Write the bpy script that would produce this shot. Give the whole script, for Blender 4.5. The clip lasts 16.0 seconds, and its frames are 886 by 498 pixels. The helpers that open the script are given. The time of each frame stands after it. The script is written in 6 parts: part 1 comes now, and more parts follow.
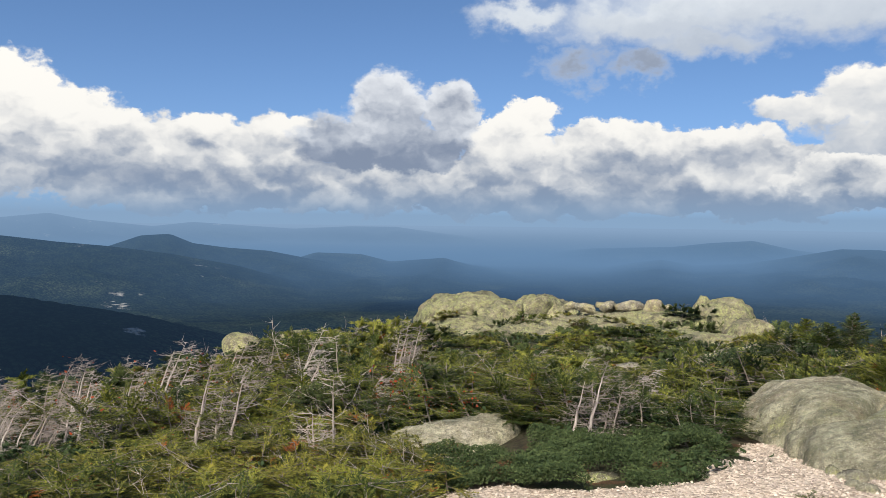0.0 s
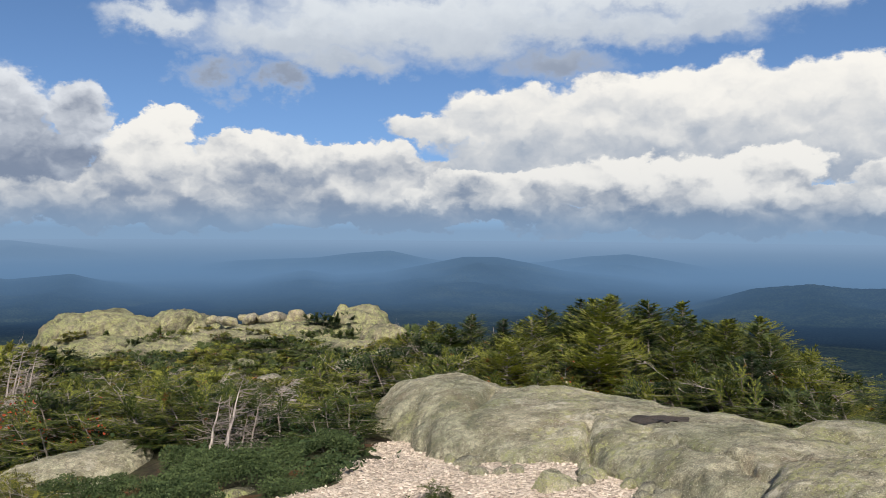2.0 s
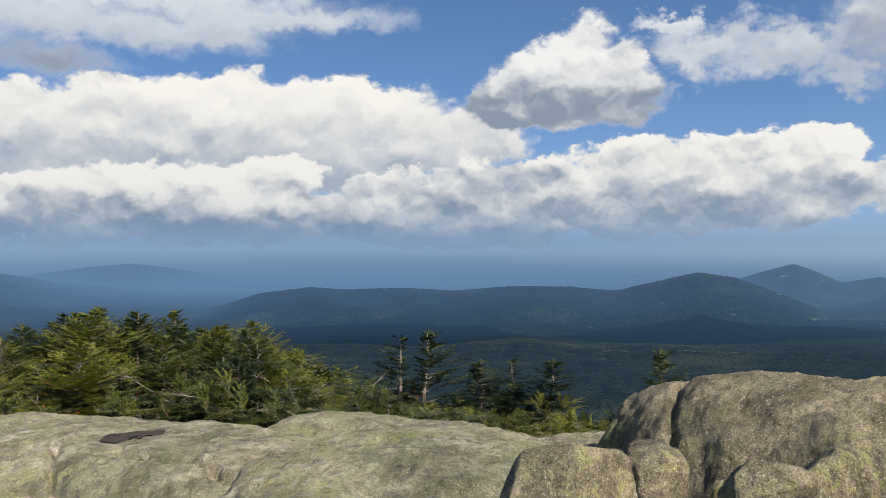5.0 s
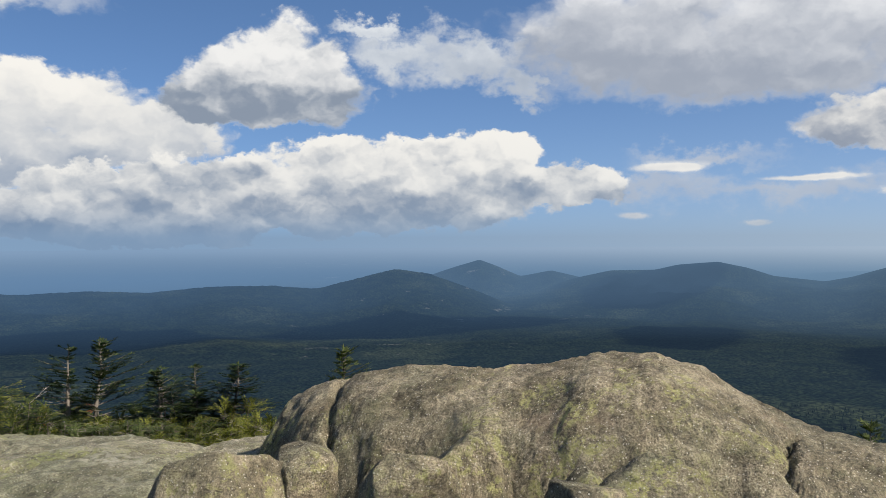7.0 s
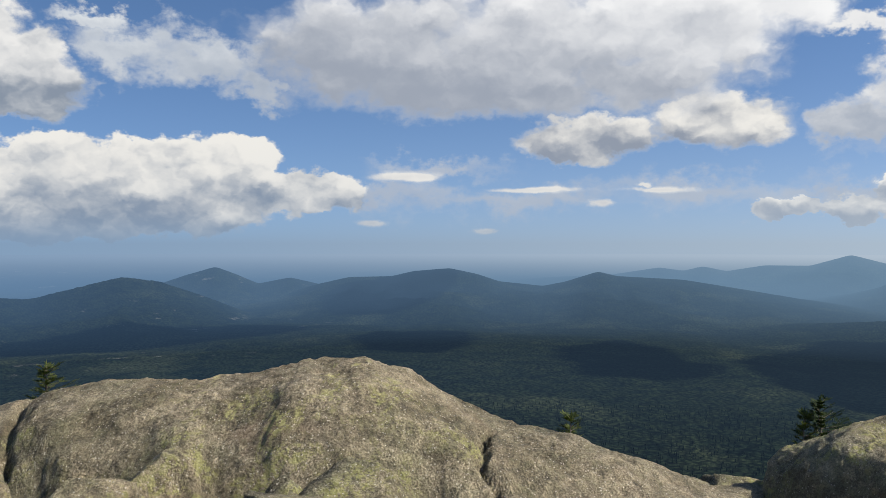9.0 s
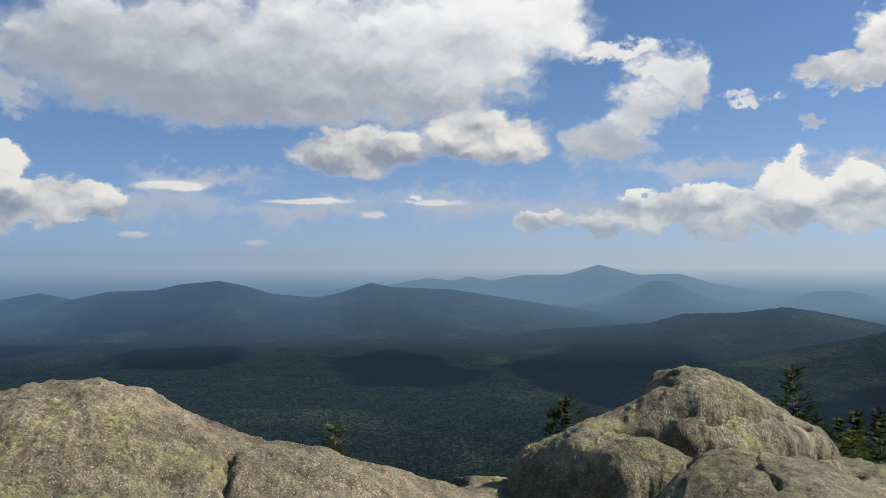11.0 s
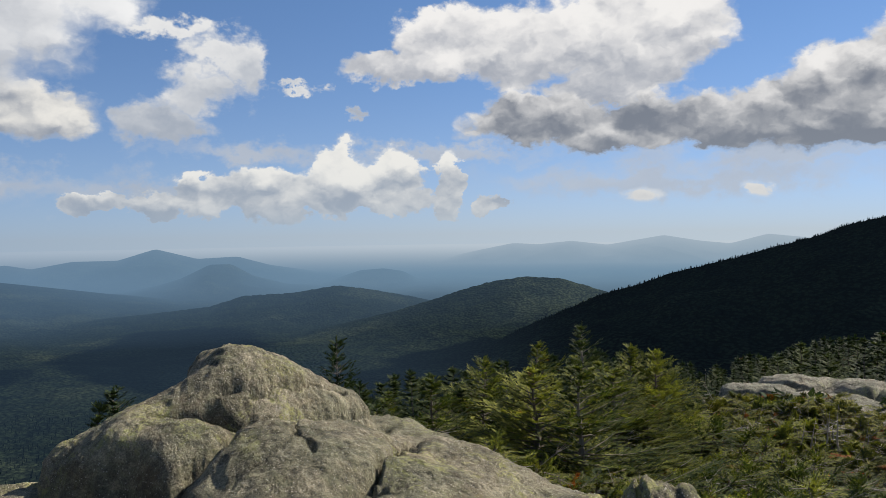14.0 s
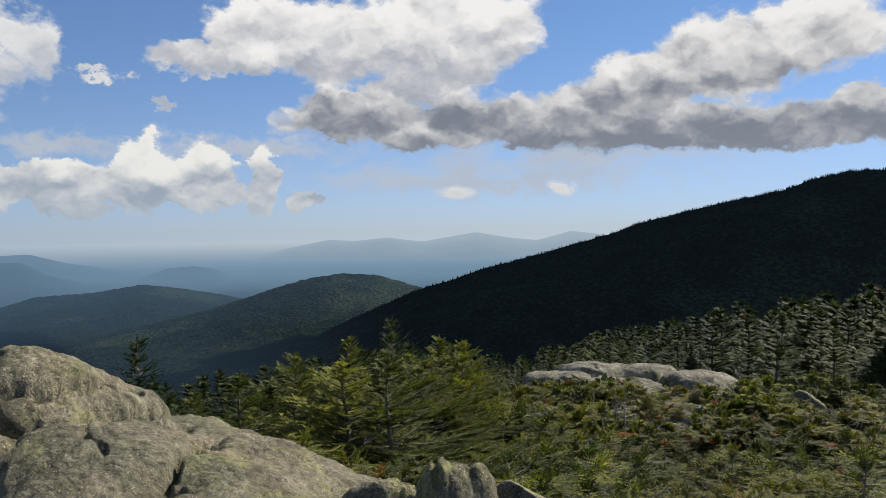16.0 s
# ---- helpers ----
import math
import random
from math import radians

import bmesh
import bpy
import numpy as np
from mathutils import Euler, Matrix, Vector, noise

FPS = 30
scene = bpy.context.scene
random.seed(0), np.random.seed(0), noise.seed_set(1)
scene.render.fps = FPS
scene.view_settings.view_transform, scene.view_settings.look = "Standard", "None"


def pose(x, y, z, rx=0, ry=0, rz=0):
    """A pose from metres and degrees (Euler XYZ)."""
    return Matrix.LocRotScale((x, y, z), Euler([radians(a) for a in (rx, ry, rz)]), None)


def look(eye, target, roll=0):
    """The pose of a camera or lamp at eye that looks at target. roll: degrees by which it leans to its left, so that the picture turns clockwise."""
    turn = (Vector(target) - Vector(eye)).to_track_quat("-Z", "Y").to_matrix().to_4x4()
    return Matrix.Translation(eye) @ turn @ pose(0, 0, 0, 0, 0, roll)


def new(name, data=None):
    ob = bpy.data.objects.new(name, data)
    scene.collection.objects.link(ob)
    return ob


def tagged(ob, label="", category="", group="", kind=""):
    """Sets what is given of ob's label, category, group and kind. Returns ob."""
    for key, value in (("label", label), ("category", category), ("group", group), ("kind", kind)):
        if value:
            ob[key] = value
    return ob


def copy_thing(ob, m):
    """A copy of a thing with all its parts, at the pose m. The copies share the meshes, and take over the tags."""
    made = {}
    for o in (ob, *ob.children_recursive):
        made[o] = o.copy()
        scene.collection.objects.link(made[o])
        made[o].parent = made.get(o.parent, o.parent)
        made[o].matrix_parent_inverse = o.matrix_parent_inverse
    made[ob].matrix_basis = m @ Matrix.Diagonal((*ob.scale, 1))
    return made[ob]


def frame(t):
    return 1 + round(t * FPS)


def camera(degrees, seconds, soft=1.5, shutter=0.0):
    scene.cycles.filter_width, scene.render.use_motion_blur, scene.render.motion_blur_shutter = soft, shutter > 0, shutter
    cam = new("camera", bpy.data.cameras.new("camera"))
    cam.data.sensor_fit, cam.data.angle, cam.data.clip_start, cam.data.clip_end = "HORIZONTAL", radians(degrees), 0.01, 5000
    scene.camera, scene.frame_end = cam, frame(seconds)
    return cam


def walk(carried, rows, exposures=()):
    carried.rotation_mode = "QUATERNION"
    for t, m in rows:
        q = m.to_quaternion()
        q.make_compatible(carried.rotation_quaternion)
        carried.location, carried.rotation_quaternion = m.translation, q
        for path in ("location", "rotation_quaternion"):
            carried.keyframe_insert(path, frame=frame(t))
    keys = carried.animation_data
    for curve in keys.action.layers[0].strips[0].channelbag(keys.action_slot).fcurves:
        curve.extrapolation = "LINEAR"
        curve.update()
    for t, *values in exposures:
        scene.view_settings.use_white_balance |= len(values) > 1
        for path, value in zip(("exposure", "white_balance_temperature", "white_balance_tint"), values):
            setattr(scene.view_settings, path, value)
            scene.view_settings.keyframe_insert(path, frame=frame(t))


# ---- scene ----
cam = camera(56.17, 16.0, soft=0.55)
walk(cam, [
    (0, pose(-0.058, 0.003, 2.237, 87.70, -0.67, 11.42)),
    (0.5, pose(-0.042, 0.006, 2.243, 88.07, -0.59, 5.40)),
    (1, pose(-0.000, -0.000, 2.241, 88.52, -0.57, -0.00)),
    (1.5, pose(0.026, 0.012, 2.242, 88.58, -0.37, -6.91)),
    (2, pose(0.046, 0.012, 2.241, 88.72, -0.44, -12.74)),
    (2.5, pose(0.077, 0.008, 2.241, 89.04, -0.13, -17.82)),
    (3, pose(0.137, 0.013, 2.236, 89.41, 0.28, -22.10)),
    (3.5, pose(0.204, -0.002, 2.235, 89.50, 0.43, -28.92)),
    (4, pose(0.241, -0.028, 2.237, 89.62, 0.29, -34.55)),
    (6.5, pose(0.498, -0.208, 2.262, 88.96, 0.19, -61.72)),
    (7, pose(0.541, -0.253, 2.258, 89.19, 0.33, -66.18)),
    (7.5, pose(0.588, -0.301, 2.254, 89.35, 0.17, -71.53)),
    (8, pose(0.610, -0.329, 2.250, 89.45, 0.03, -75.88)),
    (10.5, pose(0.663, -0.478, 2.248, 90.14, 0.13, -95.74)),
    (11.0, pose(0.660, -0.509, 2.247, 90.39, 0.19, -99.57)),
    (11.5, pose(0.660, -0.546, 2.244, 90.30, 0.32, -104.14)),
    (12.0, pose(0.641, -0.585, 2.241, 89.99, 0.34, -108.27)),
    (12.5, pose(0.651, -0.618, 2.231, 89.44, -0.06, -114.02)),
    (13.0, pose(0.669, -0.609, 2.222, 88.75, 0.04, -120.84)),
    (13.5, pose(0.651, -0.611, 2.225, 88.78, 0.47, -126.61)),
    (14.0, pose(0.616, -0.608, 2.217, 88.96, 0.89, -129.32)),
    (14.5, pose(0.590, -0.604, 2.210, 89.15, 1.30, -133.04)),
    (15.0, pose(0.582, -0.611, 2.204, 89.27, 1.19, -136.92)),
    (15.5, pose(0.550, -0.619, 2.204, 88.94, 1.05, -139.56)),
    (16.0, pose(0.516, -0.616, 2.195, 88.56, 0.73, -141.96)),
], [(0, 0.80), (1.5, 0.70), (4, 0.68), (8, 0.64), (11, 0.54), (16, 0.52)])

# ---- light: one sun behind the walker's right shoulder, a cumulus sky ----
SUN_AZ, SUN_EL = 189.0, 40.0
EYE_Z = 2.24
SUN_WAY = Vector((math.sin(radians(SUN_AZ)) * math.cos(radians(SUN_EL)),
                  math.cos(radians(SUN_AZ)) * math.cos(radians(SUN_EL)), math.sin(radians(SUN_EL))))
sun_data = bpy.data.lights.new("sun", "SUN")
sun_data.energy, sun_data.angle, sun_data.color = 5.0, radians(0.5), (1.0, 0.93, 0.82)
sun = new("sun", sun_data)
sun.matrix_world = look(SUN_WAY * 60, (0, 0, 0))


class Nodes:
    """Short hands for building a node tree."""

    def __init__(self, tree):
        self.tree, self.links = tree, tree.links
        tree.nodes.clear()

    def add(self, kind):
        return self.tree.nodes.new(kind)

    def put(self, socket, value):
        if isinstance(value, bpy.types.NodeSocket):
            self.links.new(value, socket)
        elif value is not None:
            if socket.type == "RGBA" and len(value) == 3:
                value = (*value, 1.0)
            socket.default_value = value

    def math(self, op, a, b=None, c=None, clamp=False):
        node = self.add("ShaderNodeMath")
        node.operation, node.use_clamp = op, clamp
        for socket, value in zip(node.inputs, (a, b, c)):
            self.put(socket, value)
        return node.outputs[0]

    def vec(self, op, a, b=None, c=None, scale=None, out=0):
        node = self.add("ShaderNodeVectorMath")
        node.operation = op
        for socket, value in zip(node.inputs, (a, b, c)):
            self.put(socket, value)
        if scale is not None:
            self.put(node.inputs["Scale"], scale)
        return node.outputs[out]

    def length(self, a):
        return self.vec("LENGTH", a, out=1)

    def noise(self, vector, scale, detail=4.0, rough=0.55, colour=False, distortion=0.0):
        node = self.add("ShaderNodeTexNoise")
        self.put(node.inputs["Vector"], vector)
        node.inputs["Scale"].default_value, node.inputs["Detail"].default_value = scale, detail
        node.inputs["Roughness"].default_value, node.inputs["Distortion"].default_value = rough, distortion
        return node.outputs["Color" if colour else 0]

    def voronoi(self, vector, scale, feature="F1", out="Distance", rand=1.0):
        node = self.add("ShaderNodeTexVoronoi")
        node.feature = feature
        self.put(node.inputs["Vector"], vector)
        node.inputs["Scale"].default_value, node.inputs["Randomness"].default_value = scale, rand
        return node.outputs[out]

    def span(self, value, a, b, c=0.0, d=1.0, smooth=True):
        node = self.add("ShaderNodeMapRange")
        node.interpolation_type, node.clamp = "SMOOTHSTEP" if smooth else "LINEAR", True
        for socket, v in zip(node.inputs, (value, a, b, c, d)):
            self.put(socket, v)
        return node.outputs[0]

    def mix(self, factor, a, b, blend="MIX"):
        node = self.add("ShaderNodeMix")
        node.data_type, node.blend_type, node.clamp_factor = "RGBA", blend, True
        self.put(node.inputs[0], factor), self.put(node.inputs[6], a), self.put(node.inputs[7], b)
        return node.outputs[2]

    def xyz(self, x, y, z):
        node = self.add("ShaderNodeCombineXYZ")
        for socket, v in zip(node.inputs, (x, y, z)):
            self.put(socket, v)
        return node.outputs[0]


world = bpy.data.worlds.new("sky")
scene.world = world
world.use_nodes = True
W = Nodes(world.node_tree)
sky = W.add("ShaderNodeTexSky")
sky.sky_type, sky.sun_disc, sky.altitude = "NISHITA", False, 1300
sky.sun_elevation, sky.sun_rotation = radians(SUN_EL), radians(SUN_AZ)
sky.air_density, sky.dust_density, sky.ozone_density = 1.0, 0.1, 1.6
way = W.vec("NORMALIZE", W.add("ShaderNodeTexCoord").outputs["Generated"])
split = W.add("ShaderNodeSeparateXYZ")
W.put(split.inputs[0], way)
azimuth = W.math("MULTIPLY", W.math("ARCTAN2", split.outputs[0], split.outputs[1]), 180 / math.pi)
height = W.math("MULTIPLY", W.math("ARCSINE", split.outputs[2]), 180 / math.pi)
# the cut of the compass lies behind the walker, at -150 degrees
azimuth = W.math("SUBTRACT", W.math("MODULO", W.math("ADD", azimuth, 510.0), 360.0), 150.0)
chart = W.xyz(azimuth, height, 0.0)
stretched = W.xyz(azimuth, W.math("MULTIPLY", height, 1.35), 0.0)
big = W.vec("SUBTRACT", W.noise(stretched, 0.28, 3.0, 0.5, True), (0.5, 0.5, 0.5))
small = W.vec("SUBTRACT", W.noise(stretched, 0.70, 6.0, 0.52, True), (0.5, 0.5, 0.5))
wind = W.vec("ADD", W.vec("MULTIPLY", big, (3.0, 2.2, 0)), W.vec("MULTIPLY", small, (1.7, 1.5, 0)))
curl = W.vec("SUBTRACT", W.noise(stretched, 2.3, 5.0, 0.6, True), (0.5, 0.5, 0.5))
wind = W.vec("ADD", wind, W.vec("MULTIPLY", curl, (0.85, 0.7, 0)))
warped = W.vec("ADD", chart, wind)
streak_warped = W.vec("ADD", chart, W.vec("MULTIPLY", wind, (1.0, 0.16, 0)))
soft_warped = W.vec("ADD", chart, W.vec("SCALE", wind, scale=1.6))


def billow(vector, fine=1.0):
    """Rounded heaps: the cells of a Voronoi pattern at two sizes."""
    one = W.voronoi(vector, 0.33, "SMOOTH_F1")
    two = W.voronoi(vector, 0.95, "SMOOTH_F1")
    three = W.voronoi(vector, 2.3, "SMOOTH_F1")
    heaped = W.math("ADD", W.math("MULTIPLY", one, -0.75), W.math("MULTIPLY", two, -0.30 * fine))
    return W.math("ADD", heaped, W.math("MULTIPLY", three, -0.14 * fine))


puff_chart = W.vec("ADD", stretched, W.vec("MULTIPLY", small, (2.3, 2.0, 0)))
mound = billow(puff_chart)
relief = W.math("SUBTRACT", billow(puff_chart, 0.55), billow(W.vec("ADD", puff_chart, (0.2, 0.95, 0)), 0.55))
grain = W.noise(stretched, 0.55, 7.0, 0.6)


def heap(puffs, base, thick, soft=0.30, vector=None, base_tilt=0.0, at=0.0, flat=0.9, gain=1.0, dark=(0.30, 0.34, 0.43),
         lit=(0.90, 0.87, 0.81), depth=0.5, most=1.0, slope=0.0, grow=1.0):
    """One cloud from puffs (azimuth, elevation, half-width, half-height, in degrees), with a flat base; gives its cover and colour."""
    vector = vector or warped
    puffs = [(a, e, w * grow, h * grow) for a, e, w, h in puffs]
    near = None
    for a, e, w, h in puffs:
        d = W.length(W.vec("MULTIPLY_ADD", vector, (1 / w, 1 / h, 0), (-a / w, -e / h, 0)))
        near = d if near is None else W.math("SMOOTH_MIN", near, d, 0.25)
    over = W.add("ShaderNodeSeparateXYZ")
    W.put(over.inputs[0], vector)
    lift = W.math("SUBTRACT", over.outputs[1], base)
    if base_tilt:
        lift = W.math("SUBTRACT", lift, W.math("MULTIPLY", W.math("SUBTRACT", azimuth, at), base_tilt))
    inside = W.math("ADD", W.math("SUBTRACT", 1.15, near), W.math("MULTIPLY", W.math("ADD", mound, 0.42), 0.75))
    floor_cut = W.math("DIVIDE", lift, flat)
    inside = W.math("SMOOTH_MIN", inside, floor_cut, 0.3)
    cover = W.span(inside, 0.0, soft * 0.75, 0.0, most)
    rise = W.math("DIVIDE", lift, thick)
    shine = W.math("ADD", W.math("MULTIPLY", rise, 0.62), W.math("MULTIPLY", relief, 1.6 * gain))
    shine = W.math("ADD", shine, W.math("MULTIPLY", W.math("SUBTRACT", grain, 0.5), 0.30 * gain))
    shine = W.math("SUBTRACT", shine, W.math("MULTIPLY", inside, depth * 0.35))
    if slope:
        shine = W.math("ADD", shine, W.math("MULTIPLY", W.math("SUBTRACT", azimuth, at), slope))
    light = W.span(shine, -0.14, 0.74)
    return cover, W.mix(light, tuple(c * 0.9 for c in dark), lit)


BAND = [(-38.5, 6.6, 4.2, 3.4), (-36.3, 6.2, 3.9, 2.0), (-38.5, 3.7, 3.8, 2.1), (-32.0, 5.0, 1.8, 1.4), (-28.2, 4.9, 3.4, 1.9),
        (-22.7, 4.9, 3.6, 1.8), (-25.0, 2.8, 10.6, 1.7), (-3.1, 2.6, 11.6, 1.8), (-5.5, 7.0, 2.3, 1.7), (-7.0, 5.5, 3.3, 1.8),
        (0.2, 5.0, 5.0, 1.5), (5.7, 4.2, 5.6, 2.0), (11.2, 2.8, 7.2, 2.0), (-14.0, 2.6, 9.0, 1.6), (2.0, 3.4, 13.0, 1.9), (-33.0, 3.0, 9.0, 2.0), (-27.0, 1.5, 14.0, 1.4), (-4.0, 1.4, 14.0, 1.4), (10.0, 1.1, 9.0, 1.3)]
TOWER = [(-15.5, 7.3, 2.6, 2.7), (-16.7, 5.0, 4.0, 2.1), (-10.7, 7.3, 1.9, 1.6), (-13.4, 4.7, 3.7, 1.6)]
BANK = [(11.5, 6.9, 2.7, 1.3), (17.5, 7.8, 5.0, 1.9), (24.4, 8.5, 5.9, 2.0), (31.1, 8.9, 6.4, 2.2), (39.2, 8.9, 8.5, 2.1),
        (46.5, 7.0, 5.6, 2.6), (22.6, 5.5, 10.3, 2.2), (35.0, 5.3, 13.0, 2.5), (30.0, 6.9, 15.0, 2.3), (22.0, 4.0, 9.0, 2.0)]
BANK_LOW = [(25.7, 3.1, 7.5, 2.0), (33.5, 4.0, 4.7, 1.7), (44.0, 3.4, 5.3, 1.7), (53.6, 3.4, 3.9, 2.0), (50.0, 2.1, 6.5, 1.5),
            (37.3, 2.0, 14.0, 1.4), (17.0, 2.6, 6.0, 1.6), (28.0, 0.9, 13.0, 1.3), (45.0, 0.9, 10.0, 1.3)]
STRATUS = [(-5.9, 13.4, 3.4, 0.8), (3.6, 12.7, 7.8, 1.3), (11.3, 13.5, 10.1, 1.9), (20.7, 13.6, 11.4, 1.3), (29.4, 13.8, 5.4, 0.9),
           (5.9, 11.5, 5.0, 0.9), (34.0, 14.6, 8.0, 0.8), (12.0, 14.6, 14.0, 1.7), (26.0, 15.4, 12.0, 1.2)]
SCUD = [(-2.5, 10.3, 2.3, 1.4), (1.7, 10.1, 1.9, 1.2), (20.8, 11.2, 4.3, 1.5)]
KNOLL = [(55.0, 12.3, 2.4, 2.3), (57.0, 9.9, 3.0, 2.1), (52.2, 10.0, 3.0, 2.0), (49.8, 8.9, 2.2, 1.6), (54.2, 8.7, 5.6, 1.2), (53.4, 11.0, 2.6, 2.2), (57.6, 11.2, 2.3, 2.1)]
MIDDLE = [(53.4, 4.1, 3.0, 1.3), (59.1, 5.2, 5.0, 1.7), (65.3, 5.7, 4.7, 1.6), (69.9, 6.0, 3.3, 1.6), (74.6, 3.5, 3.9, 1.7),
          (63.5, 2.7, 10.5, 2.0), (64.0, 4.2, 9.0, 1.7), (48.0, 3.0, 10.0, 2.2), (60.0, 1.3, 10.0, 1.3)]
VEIL = [(63.0, 12.6, 3.5, 1.2), (68.0, 11.9, 5.1, 1.5), (71.9, 10.5, 1.9, 1.1), (61.1, 14.1, 3.1, 0.7)]
GREY = [(79.6, 13.4, 9.0, 3.9), (90.6, 13.7, 10.0, 4.4), (100.2, 14.6, 7.6, 4.4), (107.0, 15.6, 3.2, 2.8), (89.4, 9.9, 9.0, 1.7),
        (77.0, 12.2, 5.3, 2.8), (84.0, 11.0, 9.0, 2.6), (97.0, 10.8, 7.0, 2.0)]
LOBES = [(94.4, 7.3, 4.0, 1.5), (102.4, 8.2, 4.6, 1.7), (92.0, 6.7, 2.5, 1.2)]
TATTERS = [(113.2, 9.8, 2.5, 1.7), (110.8, 7.4, 2.8, 1.4), (114.7, 12.2, 2.1, 1.3), (111.8, 13.5, 3.2, 0.8), (116.2, 10.7, 1.3, 1.9),
           (123.0, 8.3, 0.7, 0.6), (119.5, 9.9, 1.2, 0.4)]
STREAKS = [(90.2, 3.7, 4.6, 0.28), (78.9, 1.4, 1.5, 0.35), (86.9, 0.9, 1.2, 0.28), (94.8, 2.7, 1.5, 0.40), (82.0, 4.6, 3.4, 0.45),
           (98.5, 3.6, 3.5, 0.25), (97.5, 3.9, 0.7, 0.30), (143.0, 2.4, 1.6, 0.55), (150.0, 2.6, 0.8, 0.6)]
ROW = [(106.7, 2.2, 1.9, 0.55), (110.2, 2.2, 1.2, 0.75), (113.9, 2.8, 2.2, 1.1), (117.4, 2.9, 3.0, 1.35), (122.0, 4.1, 2.0, 1.6),
       (125.6, 3.7, 2.2, 1.65), (123.4, 2.3, 5.4, 0.9), (132.7, 1.8, 0.9, 0.65), (129.8, 3.0, 0.8, 1.7)]
CROWN = [(126.1, 11.3, 3.3, 1.2), (129.6, 13.0, 3.0, 2.2), (134.6, 12.5, 4.5, 2.6), (142.0, 12.8, 6.2, 3.5), (139.5, 9.5, 3.0, 1.8)]
SHELF = [(136.3, 7.7, 5.2, 1.7), (143.4, 7.0, 6.9, 1.6), (150.8, 7.5, 7.0, 2.0), (156.5, 9.6, 5.0, 2.2), (161.3, 10.8, 4.6, 2.6),
         (166.0, 11.7, 4.6, 2.7), (160.0, 6.3, 11.5, 1.7), (169.5, 7.0, 4.0, 1.4)]

FAINT = [(88.0, 3.0, 15.0, 1.5), (101.0, 3.6, 11.0, 1.3), (117.0, 5.6, 8.0, 1.0), (146.0, 3.4, 20.0, 1.6), (128.0, 5.6, 12.0, 0.9), (84.0, 5.2, 6.0, 0.9), (152.0, 4.6, 16.0, 1.4), (112.0, 3.0, 18.0, 1.2), (78.0, 3.4, 9.0, 1.2)]

haze_pale = W.span(azimuth, 40.0, 165.0)
haze_colour = W.mix(haze_pale, (0.165, 0.248, 0.365), (0.43, 0.485, 0.53))
cloudy, shade = None, None
layers = [
    heap(FAINT, -9.0, 16.0, 1.3, vector=soft_warped, gain=0.25, flat=1.0, dark=(0.40, 0.44, 0.53), lit=(0.58, 0.61, 0.66), most=0.85),
    heap(STREAKS, -9.0, 14.0, 0.9, vector=streak_warped, gain=0.4, flat=1.0, dark=(0.50, 0.52, 0.58)),
    heap(BAND, -0.7, 6.2, 0.24, flat=1.2, dark=(0.235, 0.285, 0.385)),
    heap(TOWER, 3.0, 6.0, 0.34, grow=1.14, flat=1.1, dark=(0.22, 0.26, 0.35), lit=(0.74, 0.76, 0.79)),
    heap(BANK, 2.6, 7.0, 0.36, gain=0.5, flat=1.6, dark=(0.34, 0.40, 0.50), depth=0.1),
    heap(BANK_LOW, -1.0, 4.4, 0.24, flat=1.0, dark=(0.18, 0.235, 0.34)),
    heap(STRATUS, 9.3, 4.8, 1.05, grow=1.42, vector=warped, gain=0.15, flat=1.0, base_tilt=0.05, at=10.0, dark=(0.40, 0.46, 0.56), lit=(0.68, 0.72, 0.76)),
    heap(SCUD, 8.2, 5.0, 1.2, grow=1.25, vector=soft_warped, gain=0.2, flat=1.6, dark=(0.27, 0.32, 0.42), lit=(0.40, 0.45, 0.54)),
    heap(VEIL, 8.4, 6.0, 0.9, grow=1.25, vector=soft_warped, gain=0.4, flat=1.2, dark=(0.40, 0.46, 0.56), lit=(0.72, 0.75, 0.78)),
    heap(MIDDLE, -0.5, 5.8, 0.26, flat=1.0, dark=(0.25, 0.31, 0.41)),
    heap(KNOLL, 7.3, 5.2, 0.40, grow=1.22, flat=1.1, dark=(0.27, 0.32, 0.40), lit=(0.84, 0.83, 0.81)),
    heap(LOBES, 5.4, 4.0, 0.5, grow=1.15, flat=1.0, dark=(0.30, 0.34, 0.42)),
    heap(GREY, 8.0, 9.5, 0.75, grow=1.1, gain=0.4, flat=1.8, dark=(0.37, 0.41, 0.49), lit=(0.92, 0.92, 0.92), depth=0.4, slope=0.011, at=92.0),
    heap(TATTERS, 5.0, 7.0, 0.8, grow=1.22, vector=soft_warped, gain=0.6, flat=1.4, dark=(0.42, 0.47, 0.56), lit=(0.82, 0.82, 0.82)),
    heap(ROW, 0.9, 3.4, 0.24, grow=1.3, flat=0.7, dark=(0.34, 0.40, 0.50), lit=(0.92, 0.90, 0.85)),
    heap(CROWN, 8.4, 5.6, 0.36, grow=1.12, flat=1.3, dark=(0.42, 0.45, 0.52), lit=(0.92, 0.90, 0.88)),
    heap(SHELF, 4.6, 8.0, 0.40, grow=1.1, flat=1.3, gain=0.9, dark=(0.20, 0.225, 0.28), lit=(0.90, 0.88, 0.86)),
]
for cover, colour in layers:
    shade = colour if shade is None else W.mix(cover, shade, colour)
    cloudy = cover if cloudy is None else W.math("MAXIMUM", cloudy, cover)
